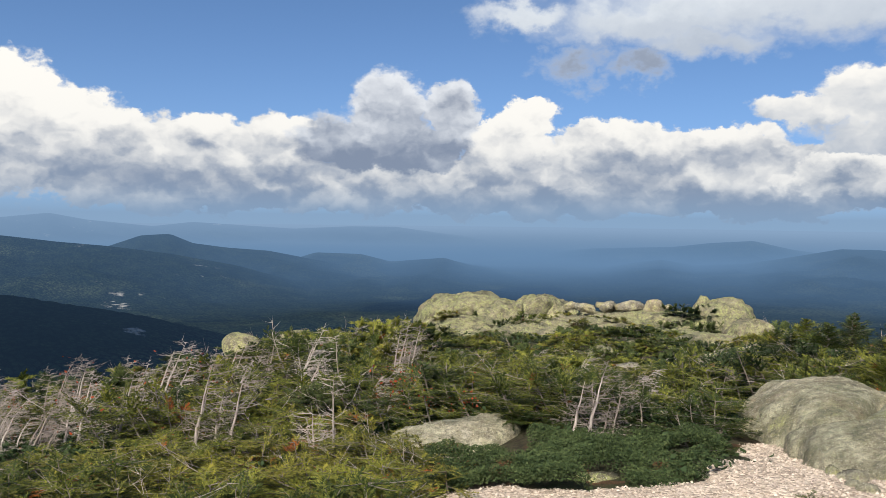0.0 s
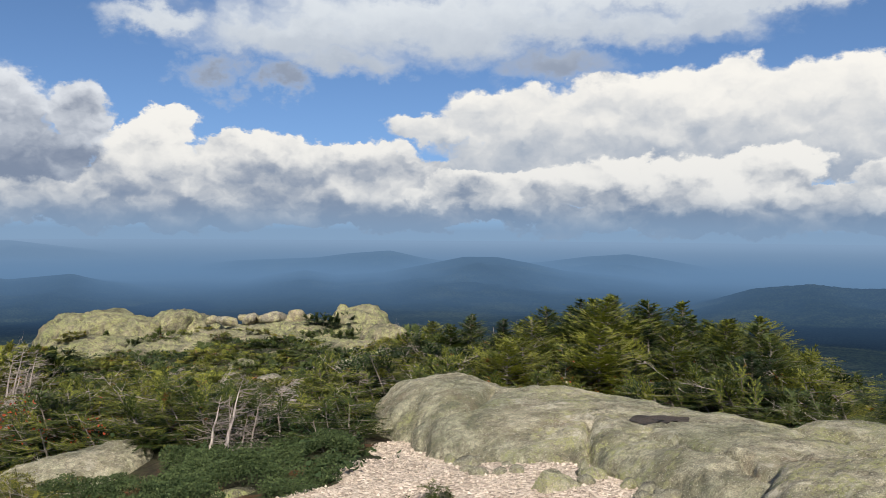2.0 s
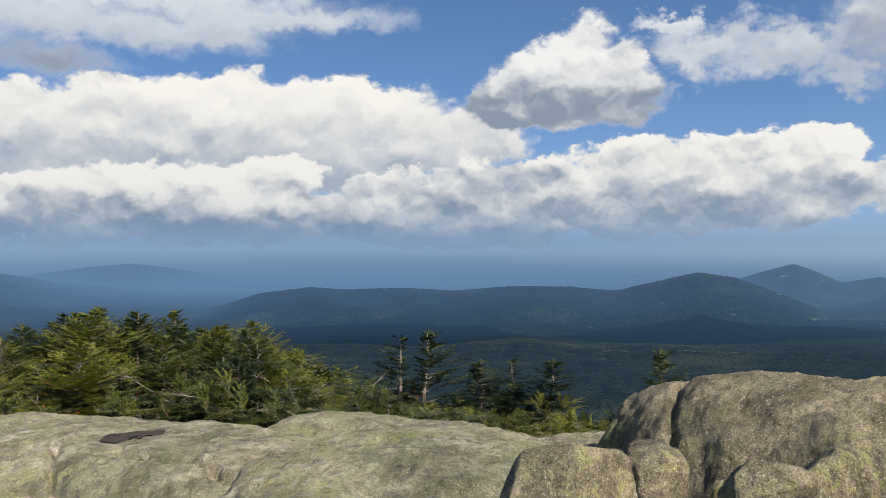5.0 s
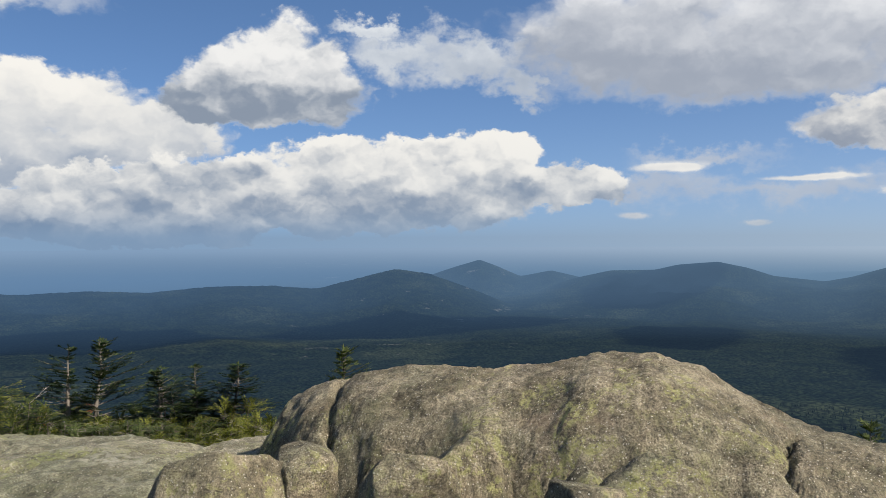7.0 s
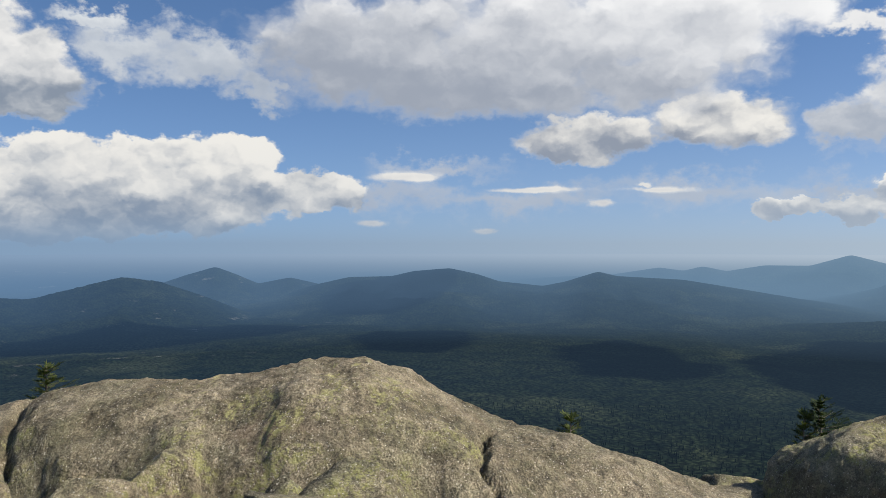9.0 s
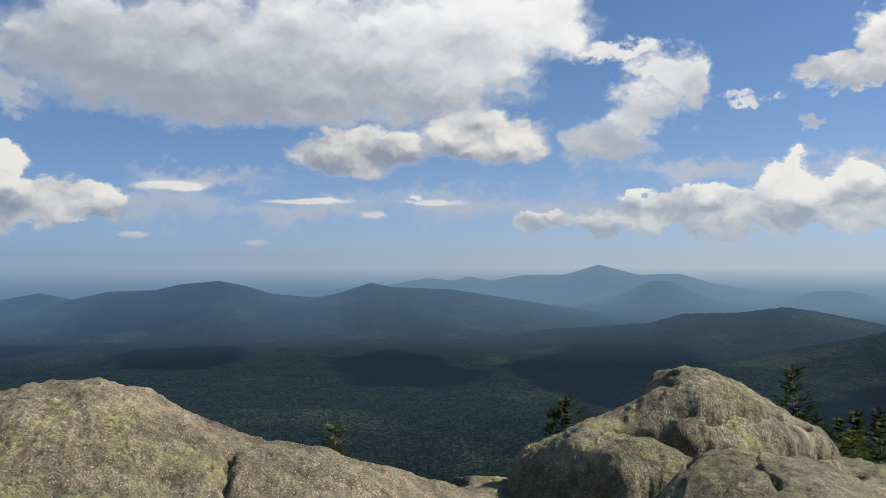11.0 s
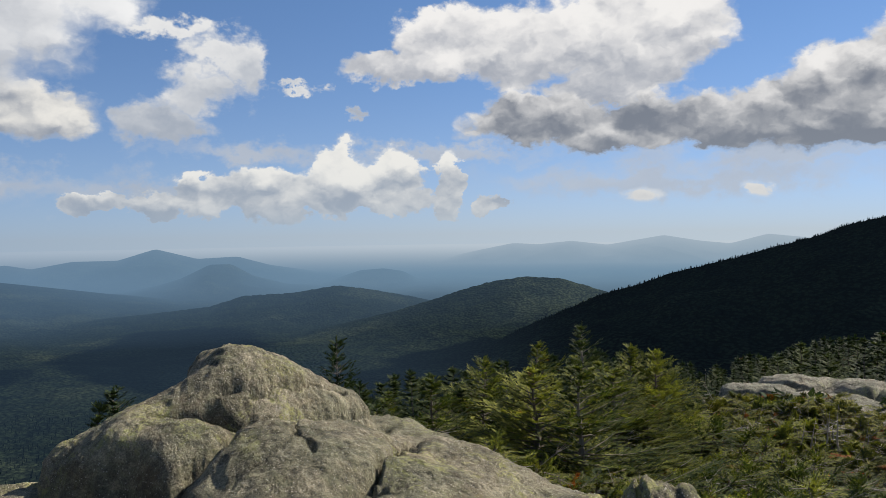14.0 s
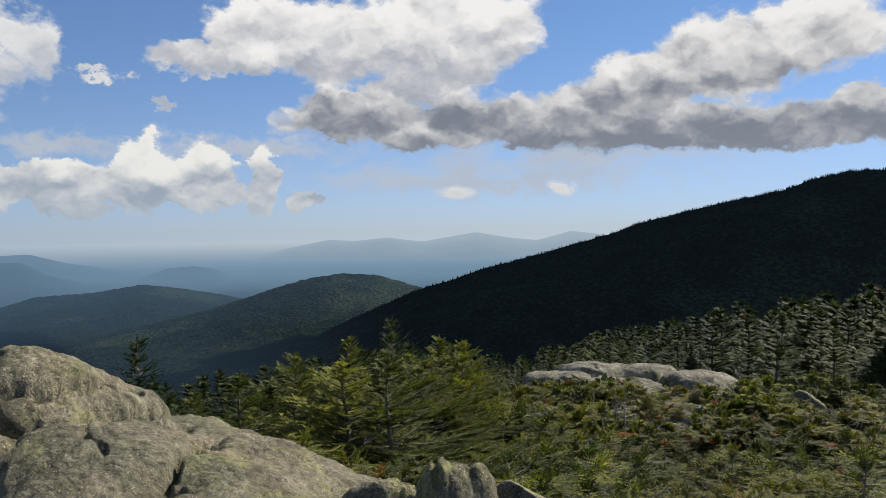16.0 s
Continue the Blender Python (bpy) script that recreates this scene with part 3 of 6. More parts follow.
def ground_sheet():
    radii = np.concatenate([np.linspace(0.0, 30, 76), np.geomspace(31, 4880, 90)])
    angles = np.radians(np.linspace(0, 360, 480, endpoint=False))
    R, A = np.meshgrid(radii, angles, indexing="ij")
    X, Y = (R * np.sin(A)).ravel(), (R * np.cos(A)).ravel()
    Z = land(X, Y)
    faces = grid_faces(len(radii), len(angles), True)[:, ::-1]
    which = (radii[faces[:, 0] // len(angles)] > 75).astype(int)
    me = mesh_from("ground", np.stack([X, Y, Z], -1), faces, [HEATH, HAZED_WOODS], True, which)
    return tagged(new("ground", me), "summit soil and heath falling away to a wooded valley", "ground", kind="structure")


ground_sheet()


SKYLINE = {}


def ridge(name, label, reach, depth, crest, lumps=0.16, back=0.6, trees=0.0, seed=0):
    """A wooded ridge: its crest by bearing and elevation, spurs and gullies on its flanks."""
    a0, a1 = crest[0][0], crest[-1][0]
    step = 0.13 if reach < 3000 else 0.18
    bearing = np.arange(a0, a1 + step, step)
    rise = np.interp(bearing, [c[0] for c in crest], [c[1] for c in crest])
    kernel = np.hanning(max(5, int(0.9 / step) | 1))
    pad = len(kernel) // 2
    rise = np.convolve(np.pad(rise, pad, mode="edge"), kernel / kernel.sum(), "valid")
    top = EYE_Z + reach * np.tan(np.radians(rise))
    s = np.concatenate([np.linspace(-1, 0, 24), np.linspace(0, 1, 7)[1:]])
    S, B = np.meshgrid(s, bearing, indexing="ij")
    dist = reach + np.where(S < 0, S * depth, S * depth * back)
    ar = np.radians(B)
    X, Y = dist * np.sin(ar), dist * np.cos(ar)
    floor = land(X.ravel(), Y.ravel(), False).reshape(X.shape) - 6
    shape = np.where(S < 0, (1 + np.clip(S, -1, 0)), 1 - S)
    wobble = fbm(np.stack([X.ravel(), Y.ravel(), X.ravel() * 0], -1), 0.0035, 5, 0.55, seed + 30).reshape(X.shape)
    gully = fbm(np.stack([X.ravel(), Y.ravel(), X.ravel() * 0], -1), 0.008, 4, 0.5, seed + 50, True).reshape(X.shape)
    swell = shape ** 1.25
    lift = np.maximum(top[None, :] - floor, 2)
    Z = floor + lift * swell + lift * lumps * (wobble + 0.5 * gully - 0.3) * 4 * swell * (1 - swell) * 0.8
    ends = np.clip(np.minimum(B - a0, a1 - B) / 1.2, 0, 1)
    Z = Z + trees * fbm(np.stack([X.ravel(), Y.ravel(), X.ravel() * 0], -1), 0.12, 2, 0.6, seed + 70).reshape(X.shape) * swell
    Z = floor + (Z - floor) * (0.25 + 0.75 * ends)
    SKYLINE[name] = (reach, bearing, Z[23])
    # the woods material lays its own emissive haze over the ridge
    me = mesh_from(name, np.stack([X.ravel(), Y.ravel(), Z.ravel()], -1), grid_faces(*X.shape)[:, ::-1], [HAZED_WOODS])
    return tagged(new(name, me), label, "mountain ridge", kind="structure")


ridge("backdrop_ridge_dark", "near wooded mountain shoulder lying in cloud shade", 1300, 640,
      [(126, -9.6), (130.9, -8.4), (134.7, -6.5), (140.2, -4.2), (142.5, -3.6), (144.5, -2.9), (148.4, -1.9), (153.5, -.5), (155.2, .15),
       (159.6, 1.2), (164.4, 2.2), (166, 2.8), (168, 3.2), (170, 3.2), (182, 3.3), (198, 1.5), (215, -3), (226, -7)], trees=0.8, seed=1)
ridge("backdrop_hill_sunny", "rounded wooded hill, its crown in the sun", 1750, 560,
      [(112, -8.2), (117.6, -7.2), (123, -5.9), (126.5, -5.1), (129.2, -4.3), (132.2, -3.4), (134.8, -3.0), (137.4, -3.15), (139.2, -3.7), (142, -4.6), (148, -6)], trees=1.0, seed=2)
ridge("backdrop_ridge_long", "long low wooded ridge across the valley", 2250, 520,
      [(88, -6.9), (94, -6.6), (97.8, -6.2), (101.3, -5.6), (104.1, -5.3), (108.7, -5.0), (113.5, -4.6), (115.7, -3.95), (118.9, -3.85),
       (122, -3.4), (124.2, -3.7), (127.3, -4.3), (131.1, -5.2), (137, -6)], trees=1.0, seed=3)
ridge("backdrop_ridge_cliffs", "wooded ridge with pale rock ledges", 2350, 700,
      [(-75, -3), (-60, -2.2), (-50, -1.6), (-39.5, -1.5), (-36.4, -1.9), (-33.3, -2.2), (-29.6, -2.7), (-25.3, -3.5), (-20, -5.0), (-14.6, -6)], seed=4)
ridge("backdrop_spur_shaded", "near wooded spur lying dark in cloud shade", 1050, 450,
      [(-60, -4.2), (-46, -4.6), (-39.5, -5.1), (-36.4, -5.7), (-31.3, -6.7), (-26.8, -7.9), (-23.1, -8.9), (-18, -10)], trees=0.8, seed=17)
ridge("backdrop_ridge_plateau", "broad wooded ridge with a bare knob", 2500, 700,
      [(24, -5.4), (29.3, -4.9), (33.2, -3.6), (36.7, -3.2), (39, -3.4), (42.9, -3.3), (46.7, -3.5), (50.3, -3.2), (54.5, -3.2), (57.5, -3.45), (59.8, -2.9),
       (62.9, -2.15), (65.2, -2.5), (68, -3.5), (70.7, -4.6), (76, -5.2)], trees=1.0, seed=5)
ridge("backdrop_ridge_main", "wooded mountain ridge with two summits", 2850, 800,
      [(62, -4.4), (66.8, -4.2), (72.6, -3.6), (75.3, -2.8), (77.6, -2.3), (80.5, -2.25), (82, -1.9), (84.5, -1.7), (86.4, -2.1), (87.9, -2.6), (90.9, -2.9), (92.4, -2.6), (94.6, -1.9),
       (95.9, -2.2), (100.2, -2.4), (104.1, -3.0), (107.9, -3.6), (111.7, -4.1), (116, -4.4)], seed=6)
ridge("backdrop_peak_pointed", "pointed wooded peak behind the ridge", 3000, 500,
      [(61, -3.9), (64.4, -2.9), (66.8, -2.1), (68.7, -1.55), (69.9, -2.0), (71.5, -2.7), (73.6, -2.3), (75.3, -2.7), (78, -3.4)], seed=7)
ridge("backdrop_ridge_domes", "dark wooded domes beyond the cliffs", 2750, 800,
      [(-42, -3.8), (-36.4, -3.2), (-33.1, -2.1), (-31.4, -1.5), (-29.6, -1.4), (-28.2, -2.0), (-26, -2.3), (-23.3, -2.5), (-21.2, -2.9), (-17, -3.7), (-12.3, -4.4)], seed=8)
ridge("backdrop_ridge_saddle", "low wooded hills, hazy blue", 3000, 1000,
      [(-27, -4.0), (-23.1, -3.5), (-20.1, -2.6), (-17, -2.7), (-15, -3.2), (-11.3, -2.9), (-9.6, -3.4), (-6.8, -3.8), (-1.1, -4.4)], seed=9)
ridge("backdrop_peak_cone", "blue cone-shaped hill in the haze", 3250, 500,
      [(103, -4.0), (107.9, -3.5), (110.2, -3.1), (111.7, -2.7), (113.6, -1.8), (115, -1.8), (116.4, -2.6), (118.6, -3.2), (123.6, -3.6), (130, -3.8)], seed=10)
ridge("backdrop_hill_small", "small hazy hills", 3450, 460,
      [(118, -3.4), (120.6, -3.2), (122, -2.9), (123.6, -2.4), (125.2, -2.3), (126.5, -2.5), (127.5, -3.0), (129.2, -3.0), (131.1, -3.2), (134, -3.4)], seed=11)
ridge("backdrop_ridge_blue", "blue wooded ridges one behind the other", 3350, 1350,
      [(-9, -3.8), (-4.4, -3.6), (-.4, -3.3), (3.3, -2.8), (5.6, -3.1), (8.7, -2.9), (11.8, -2.3), (14.2, -1.8), (16.5, -1.8), (18.8, -2.2), (21.1, -2.7), (24.9, -3.0), (28.6, -3.4), (34, -3.6)], seed=12)
ridge("backdrop_ridge_hazy", "hazy ridge on the skyline", 3800, 520,
      [(-6, -2.6), (-1.2, -2.1), (4.1, -1.9), (6.4, -1.6), (9.1, -1.4), (11.4, -1.9), (15.3, -2.4), (19.6, -2.1), (22.6, -1.7), (25.3, -1.5), (27.5, -1.8), (30.4, -2.3), (35.5, -2.7)], seed=13)
ridge("backdrop_ridge_far_peak", "far blue ridge with a broad peak", 3750, 520,
      [(84, -2.6), (87.9, -2.5), (91.3, -2.3), (95.5, -2.1), (98.6, -1.6), (100.2, -1.8), (101.4, -1.5), (102.9, -1.8), (105.2, -1.4), (107.9, -1.4), (110.2, -.7), (112.8, -1.4), (115.4, -1.3), (117.5, -1.9), (120.6, -2.4), (125, -2.6)], seed=14)
ridge("backdrop_ridge_far_left", "far ridges fading into the haze", 4350, 420,
      [(-70, -1), (-55, -.6), (-39.5, -.4), (-36.8, -.1), (-34.7, -.5), (-30.7, -.9), (-28.2, -.6), (-21.6, -1), (-17.8, -.8), (-14.7, -.8), (-11.6, -1.2), (-7.7, -1.6), (-3, -2)], seed=15)
ridge("backdrop_ridge_far_right", "pale far mountains fading into the haze", 4300, 420,
      [(124, -2.2), (128.1, -1.9), (131.5, -1.2), (134.1, -.7), (135.9, -.8), (138.1, -.6), (140.5, -.9), (144.2, -.3), (146.5, -.7), (148.4, -.9), (150.7, -.3), (153.3, -.6), (160, -1), (175, -1.4)], seed=16)


# ---- rocks ----
SURFACE = {}


def surface_height(name, px, py):
    x, y, z = SURFACE[name]
    return float(z[np.argmin((x - px) ** 2 + (y - py) ** 2)])


def segment_distance(x, y, a, b):
    ax, ay, bx, by = *a, *b
    t = np.clip(((x - ax) * (bx - ax) + (y - ay) * (by - ay)) / max((bx - ax) ** 2 + (by - ay) ** 2, 1e-9), 0, 1)
    return np.hypot(x - ax - t * (bx - ax), y - ay - t * (by - ay))


def bedrock(name, label, mat, lobes, res=0.035, blend=0.06, rough=0.035, cracks=(), basins=(), seed=0, category="rock", kind="", sink=0.3, form=None):
    """Grown-in rock from swelling lobes: (x, y, half-length, half-width, turn, top, drop, flatness, tilt_x, tilt_y)."""
    x0, x1 = min(l[0] - max(l[2], l[3]) for l in lobes) - 0.1, max(l[0] + max(l[2], l[3]) for l in lobes) + 0.1
    y0, y1 = min(l[1] - max(l[2], l[3]) for l in lobes) - 0.1, max(l[1] + max(l[2], l[3]) for l in lobes) + 0.1
    gx, gy = np.arange(x0, x1, res), np.arange(y0, y1, res)
    X, Y = np.meshgrid(gx, gy, indexing="ij")
    shape = X.shape
    x, y = X.ravel(), Y.ravel()
    p = np.stack([x, y, x * 0 + seed], -1)
    wx, wy = x + 0.11 * fbm(p, 1.4, 3, 0.5, seed), y + 0.11 * fbm(p, 1.4, 3, 0.5, seed + 9)
    tops = []
    for cx, cy, rx, ry, turn, top, drop, q, tx, ty in lobes:
        c, s = math.cos(radians(turn)), math.sin(radians(turn))
        u, v = ((wx - cx) * c + (wy - cy) * s) / rx, (-(wx - cx) * s + (wy - cy) * c) / ry
        rho = (np.abs(u) ** 2.4 + np.abs(v) ** 2.4) ** (1 / 2.4)
        inner = np.clip(1 - np.clip(rho, 0, 1) ** q, 0, 1) ** (1 / q)
        one = top - drop * (1 - inner) - np.clip(rho - 1, 0, None) * 4 + tx * (x - cx) + ty * (y - cy)
        tops.append(one)
    peak = np.max(tops, axis=0)
    z = peak + blend * np.log(sum(np.exp(np.clip((o - peak) / blend, -30, 0)) for o in tops))
    if form:
        z = form(wx, wy)
    # relief along the slope's own direction: swells, knobs, pitted skin
    gx1, gy1 = np.gradient(z.reshape(shape), res)
    up = np.stack([-gx1.ravel(), -gy1.ravel(), np.ones(len(x))], -1)
    up /= np.linalg.norm(up, axis=1)[:, None]
    q3 = np.stack([x, y, z], -1) + seed
    skin = 0.80 * fbm(q3, 1.6, 3, 0.5, seed + 3) + 0.42 * fbm(q3, 5.5, 4, 0.6, seed + 4) - 0.30 * np.clip(fbm(q3, 8.0, 3, 0.6, seed + 8), 0.1, 1)
    push = rough * skin + min(0.012, res * 0.4) * fbm(q3, 0.33 / res, 2, 0.6, seed + 5, True)
    x, y, z = x + up[:, 0] * push, y + up[:, 1] * push, z + up[:, 2] * push
    wob = 0.04 * fbm(p, 4, 4, 0.65, seed + 21)
    for line, width, deep in cracks:
        for a, b in zip(line[:-1], line[1:]):
            d = segment_distance(x + wob, y + wob, a, b)
            z = z - deep * np.exp(-(d / width) ** 2) - 0.22 * deep * np.exp(-(d / (4.0 * width)) ** 2)
    for bx, by, br, deep in basins:
        d = np.hypot((x - bx), (y - by) * 1.5) + 2 * wob
        w = 1 / (1 + np.exp(np.clip((d - br) / 0.03, -40, 40)))
        level = z[np.argmin((x - bx) ** 2 + (y - by) ** 2)] - deep
        z = z * (1 - w) + level * w
    low = land(x, y)
    faces = grid_faces(*shape)
    keep = (z - low)[faces].max(1) > -sink
    faces = faces[keep]
    used, inv = np.unique(faces, return_inverse=True)
    faces = inv.reshape(-1, 4)[:, ::-1]
    me = mesh_from(name, np.stack([x, y, z], -1)[used], faces, [mat])
    SURFACE[name] = (x[used], y[used], z[used])
    ob = tagged(new(name, me), label, category, kind=kind)
    return ob


def stone(name, label, mat, x, y, top, sx, sy, sz, turn=0, seed=0, group="", tilt=0, category="rock", detail=4, angular=0.5):
    """A loose boulder: a faceted, worn lump resting in the ground."""
    bm = bmesh.new()
    bmesh.ops.create_icosphere(bm, subdivisions=detail, radius=1)
    v = np.array([w.co[:] for w in bm.verts])
    rng = np.random.RandomState(seed + 100)
    cut = rng.normal(size=(15, 3))
    cut /= np.linalg.norm(cut, axis=1)[:, None]
    far = rng.uniform(0.55, 0.92, 15)
    for n, d in zip(cut, far):
        over = np.clip(v @ n - d, 0, None)
        v = v - over[:, None] * n[None, :] * min(0.97, angular * 1.3)
    v = v * (1 + 0.07 * fbm(v + seed, 1.3, 3, 0.5, seed)[:, None] + 0.03 * fbm(v + seed, 4.5, 4, 0.6, seed + 2)[:, None])
    v = v * np.array([sx, sy, sz])
    faces = [[w.index for w in f.verts] for f in bm.faces]
    bm.free()
    m = pose(0, 0, 0, tilt, tilt * 0.5, turn)
    v = v @ np.array(m.to_3x3()).T
    v[:, 2] += -v[:, 2].max()
    me = mesh_from(name, v, faces, [mat])
    ob = new(name, me)
    ob.location = (x, y, top)
    return tagged(ob, label, category, group)


def whaleback(x, y):
    """The great boulder: a long back with a steep rounded front and a gentler lee side."""
    back = [(3.05, 0.80), (2.85, 1.08), (2.72, 1.23), (2.6, 1.31), (2.45, 1.38), (2.2, 1.455), (2.0, 1.49), (1.4, 1.52), (1.1, 1.56), (0.8, 1.64), (0.5, 1.645), (0.2, 1.56), (-0.1, 1.41), (-0.4, 1.285), (-0.7, 1.185), (-1.0, 1.09), (-1.3, 0.98), (-1.7, 0.75), (-2.0, 0.4)]
    crest = np.interp(-y, [-b[0] for b in back], [b[1] for b in back])
    foot = np.interp(-y, [-2.9, -2.3, -1.2, 0.2, 1.6], [4.55, 4.22, 4.12, 3.98, 4.25])
    u = np.clip((x - foot) / (5.0 - foot), -0.5, 1)
    front = (1 - (1 - np.clip(u, 0, 1)) ** 2.3) ** 0.62
    lee = np.clip((x - 5.0) / 1.35, 0, 1.3)
    low = 0.62
    z = low + (crest - low) * np.where(x < 5.0, front, 1 - 0.6 * lee - 0.4 * lee ** 2)
    return z - 3.0 * np.clip(-u, 0, 1)


BIG = [(5.1, 2.2, 1.2, 0.9, 0, 1.4, 0.6, 3, 0, 0), (5.1, 0.6, 1.25, 1.2, 0, 1.5, 0.6, 3, 0, 0), (5.1, -0.9, 1.2, 0.9, 0, 1.0, 0.6, 3, 0, 0)]
bedrock("boulder", "huge rounded grey granite boulder with yellow-green lichen", ROCK, BIG, 0.016, 0.16, 0.024,
        [([(5.1, 2.42), (4.73, 2.3), (4.46, 2.16), (4.3, 2.13), (4.2, 2.12)], 0.020, 0.055), ([(4.75, -0.17), (4.59, -0.18), (4.41, -0.18), (4.35, -0.24)], 0.02, 0.06),
         ([(5.6, 1.17), (4.94, 0.69), (4.53, 0.43)], 0.03, 0.012)], seed=3, form=whaleback)
SLAB = [(2.3, 9.69, 0.92, 1.29, 0, 0.48, 0.76, 2, 0, 0), (3.07, 8.07, 1.41, 1.69, 0, 0.45, 0.56, 3.6, 0, 0), (2.3, 7.65, 0.68, 0.62, 20, 0.31, 0.34, 2.2, 0, 0),
       (3.85, 6.55, 1.22, 2.2, 0, 0.56, 0.47, 3, -0.02, -0.08), (5.87, 6.57, 0.95, 1.15, 0, 0.38, 0.52, 2.7, 0, 0), (6.3, 5.5, 0.65, 0.88, 0, 0.4, 0.9, 2.7, 0, 0),
       (4.72, 4.21, 1.27, 0.94, -20, 0.76, 0.82, 3, 0, 0), (3.6, 5.2, 0.75, 0.9, 0, 0.68, 0.42, 2.6, 0, 0), (3.9, 3.7, 1.2, 0.95, -30, 0.94, 0.36, 2.8, 0, 0),
       (5.06, 3.15, 1, 0.7, 0, 0.81, 0.52, 3.4, 0, 0)]
bedrock("rock_slab", "broad weathered granite slab, grey-green with lichen and quartz", ROCK_SLAB, SLAB, 0.024, 0.08, 0.034,
        [([(2.75, 9.3), (2.45, 8.75), (2.25, 8.37), (1.95, 8.45), (1.75, 8.65)], 0.05, 0.20), ([(3.07, 7.2), (2.84, 6.65), (2.71, 6.24), (2.6, 6.0)], 0.03, 0.12),
         ([(3.29, 6.52), (3.29, 5.57), (3.34, 5.04), (3.27, 4.72)], 0.035, 0.10), ([(4.45, 6.13), (5.38, 6.73), (5.69, 6.39)], 0.05, 0.06),
         ([(3.84, 5.25), (3.65, 4.6), (3.95, 3.97), (4.3, 3.86)], 0.04, 0.07), ([(2.9, 6.4), (3.6, 5.9), (4.6, 5.6), (5.4, 5.2)], 0.03, 0.05)], [(3.62, 6.86, 0.36, 0.04)], seed=11)
SUMMIT_ROCK = [(6.18, -3.25, 0.67, 0.97, 0, 1.38, 0.9, 1.8, 0, 0), (6.32, -3.63, 0.73, 0.5, 25, 1.12, 0.4, 2.5, 0, 0), (5.97, -4.4, 0.76, 0.52, 0, 0.69, 0.25, 3.1, 0, 0),
               (5.97, -2.48, 0.83, 0.53, 0, 1.1, 0.61, 2, 0, 0), (6.34, -3.22, 0.68, 0.29, 0, 1.35, 0.76, 2.6, 0.08, 0), (4.85, -2.95, 1, 0.9, 0, 0.87, 0.5, 2.9, 0.05, 0.02),
               (5.12, -3.98, 1.12, 0.76, 25, 0.82, 0.73, 1.8, 0, 0), (6.2, -2.12, 0.66, 0.25, 0, 0.92, 0.51, 2.4, 0, 0), (5.5, -1.75, 0.7, 0.4, 0, 0.67, 0.39, 2.3, 0, 0),
               (4.2, -3.4, 0.9, 0.7, 0, 0.64, 0.65, 2, 0, 0), (4.09, -4.29, 0.68, 0.58, 0, 0.55, 0.27, 2.5, 0, 0), (5.35, -2.95, 1.15, 1, 0, 1.08, 0.55, 2.2, 0, 0),
               (4.7, -3.3, 1.1, 0.9, 0, 0.86, 0.5, 2.4, 0.05, 0)]
bedrock("summit_rock", "cracked hump of rough granite crusted with yellow lichen", ROCK_DARK, SUMMIT_ROCK, 0.017, 0.07, 0.034,
        [([(5.54, -2.92), (5.48, -2.86), (5.29, -2.71), (5.22, -2.5), (5.1, -2.31), (4.9, -2.15), (4.6, -2.0)], 0.024, 0.26), ([(5.53, -2.84), (5.39, -2.96), (5.32, -3.17), (5.46, -3.46), (5.7, -3.86)], 0.024, 0.22),
         ([(5.95, -2.5), (5.86, -2.68), (5.75, -2.88), (5.62, -3.04), (5.6, -3.26), (5.7, -3.67), (5.8, -4.01), (6.09, -4.48)], 0.028, 0.24), ([(4.32, -2.98), (4.41, -3.19), (4.94, -3.78), (5.3, -4.2)], 0.020, 0.18),
         ([(5.9, -2.95), (5.85, -3.17), (5.9, -3.51), (6.0, -3.99)], 0.024, 0.14), ([(5.32, -3.17), (4.74, -2.96)], 0.016, 0.05), ([(5.5, -2.2), (5.0, -2.2), (4.6, -2.12), (4.2, -2.2)], 0.09, 0.26)], seed=23)
OUTCROP = [(-5.1, 29.0, 1.7, 1.6, 0, -0.55, 1.3, 2.6, 0, 0), (-3.9, 28.4, 1.3, 1.6, 0, -0.62, 1.2, 2.6, 0, 0), (-2.3, 28.8, 1.35, 1.3, 0, -0.52, 1.1, 2.4, 0, 0), 
           (0.4, 27.2, 2.4, 1.6, 0, -0.85, 0.7, 2.8, 0, 0), (1.8, 26.2, 1.5, 1.5, 0, -0.68, 0.7, 2.6, 0, 0), (3.2, 25.8, 1.05, 0.9, 0, -0.2, 1.2, 2.4, 0, 0), (3.65, 23.3, 0.85, 0.6, 0, -0.45, 0.9, 2.4, 0, 0),
           (-1.6, 24.6, 2.6, 2.4, 0, -0.92, 0.8, 2.8, 0, 0.02), (-4.2, 24.8, 2.1, 2.4, 0, -0.95, 1.0, 2.6, 0, 0.03), (1.2, 23.2, 1.9, 1.5, 0, -0.78, 0.7, 2.6, 0, 0),
           (2.4, 20.6, 1.05, 0.75, 0, -0.52, 0.8, 2.6, 0, 0), (0.4, 19.4, 0.95, 0.6, 0, -0.62, 0.6, 2.6, 0, 0), (0.0, 17.3, 0.6, 0.5, 0, -0.50, 0.5, 2.6, 0, 0), (-0.9, 21.6, 1.3, 0.8, 0, -0.80, 0.6, 2.6, 0, 0),
           (0.6, 25.0, 2.6, 2.2, 0, -0.80, 0.5, 2.4, 0.02, 0.07), (-2.6, 22.6, 1.6, 1.1, 0, -0.86, 0.5, 2.6, 0, 0.08), (1.3, 21.2, 0.9, 0.6, 0, -0.78, 0.5, 2.4, 0, 0.06), (0.0, 20.9, 0.8, 0.5, 0, -0.86, 0.4, 2.4, 0, 0.06)]
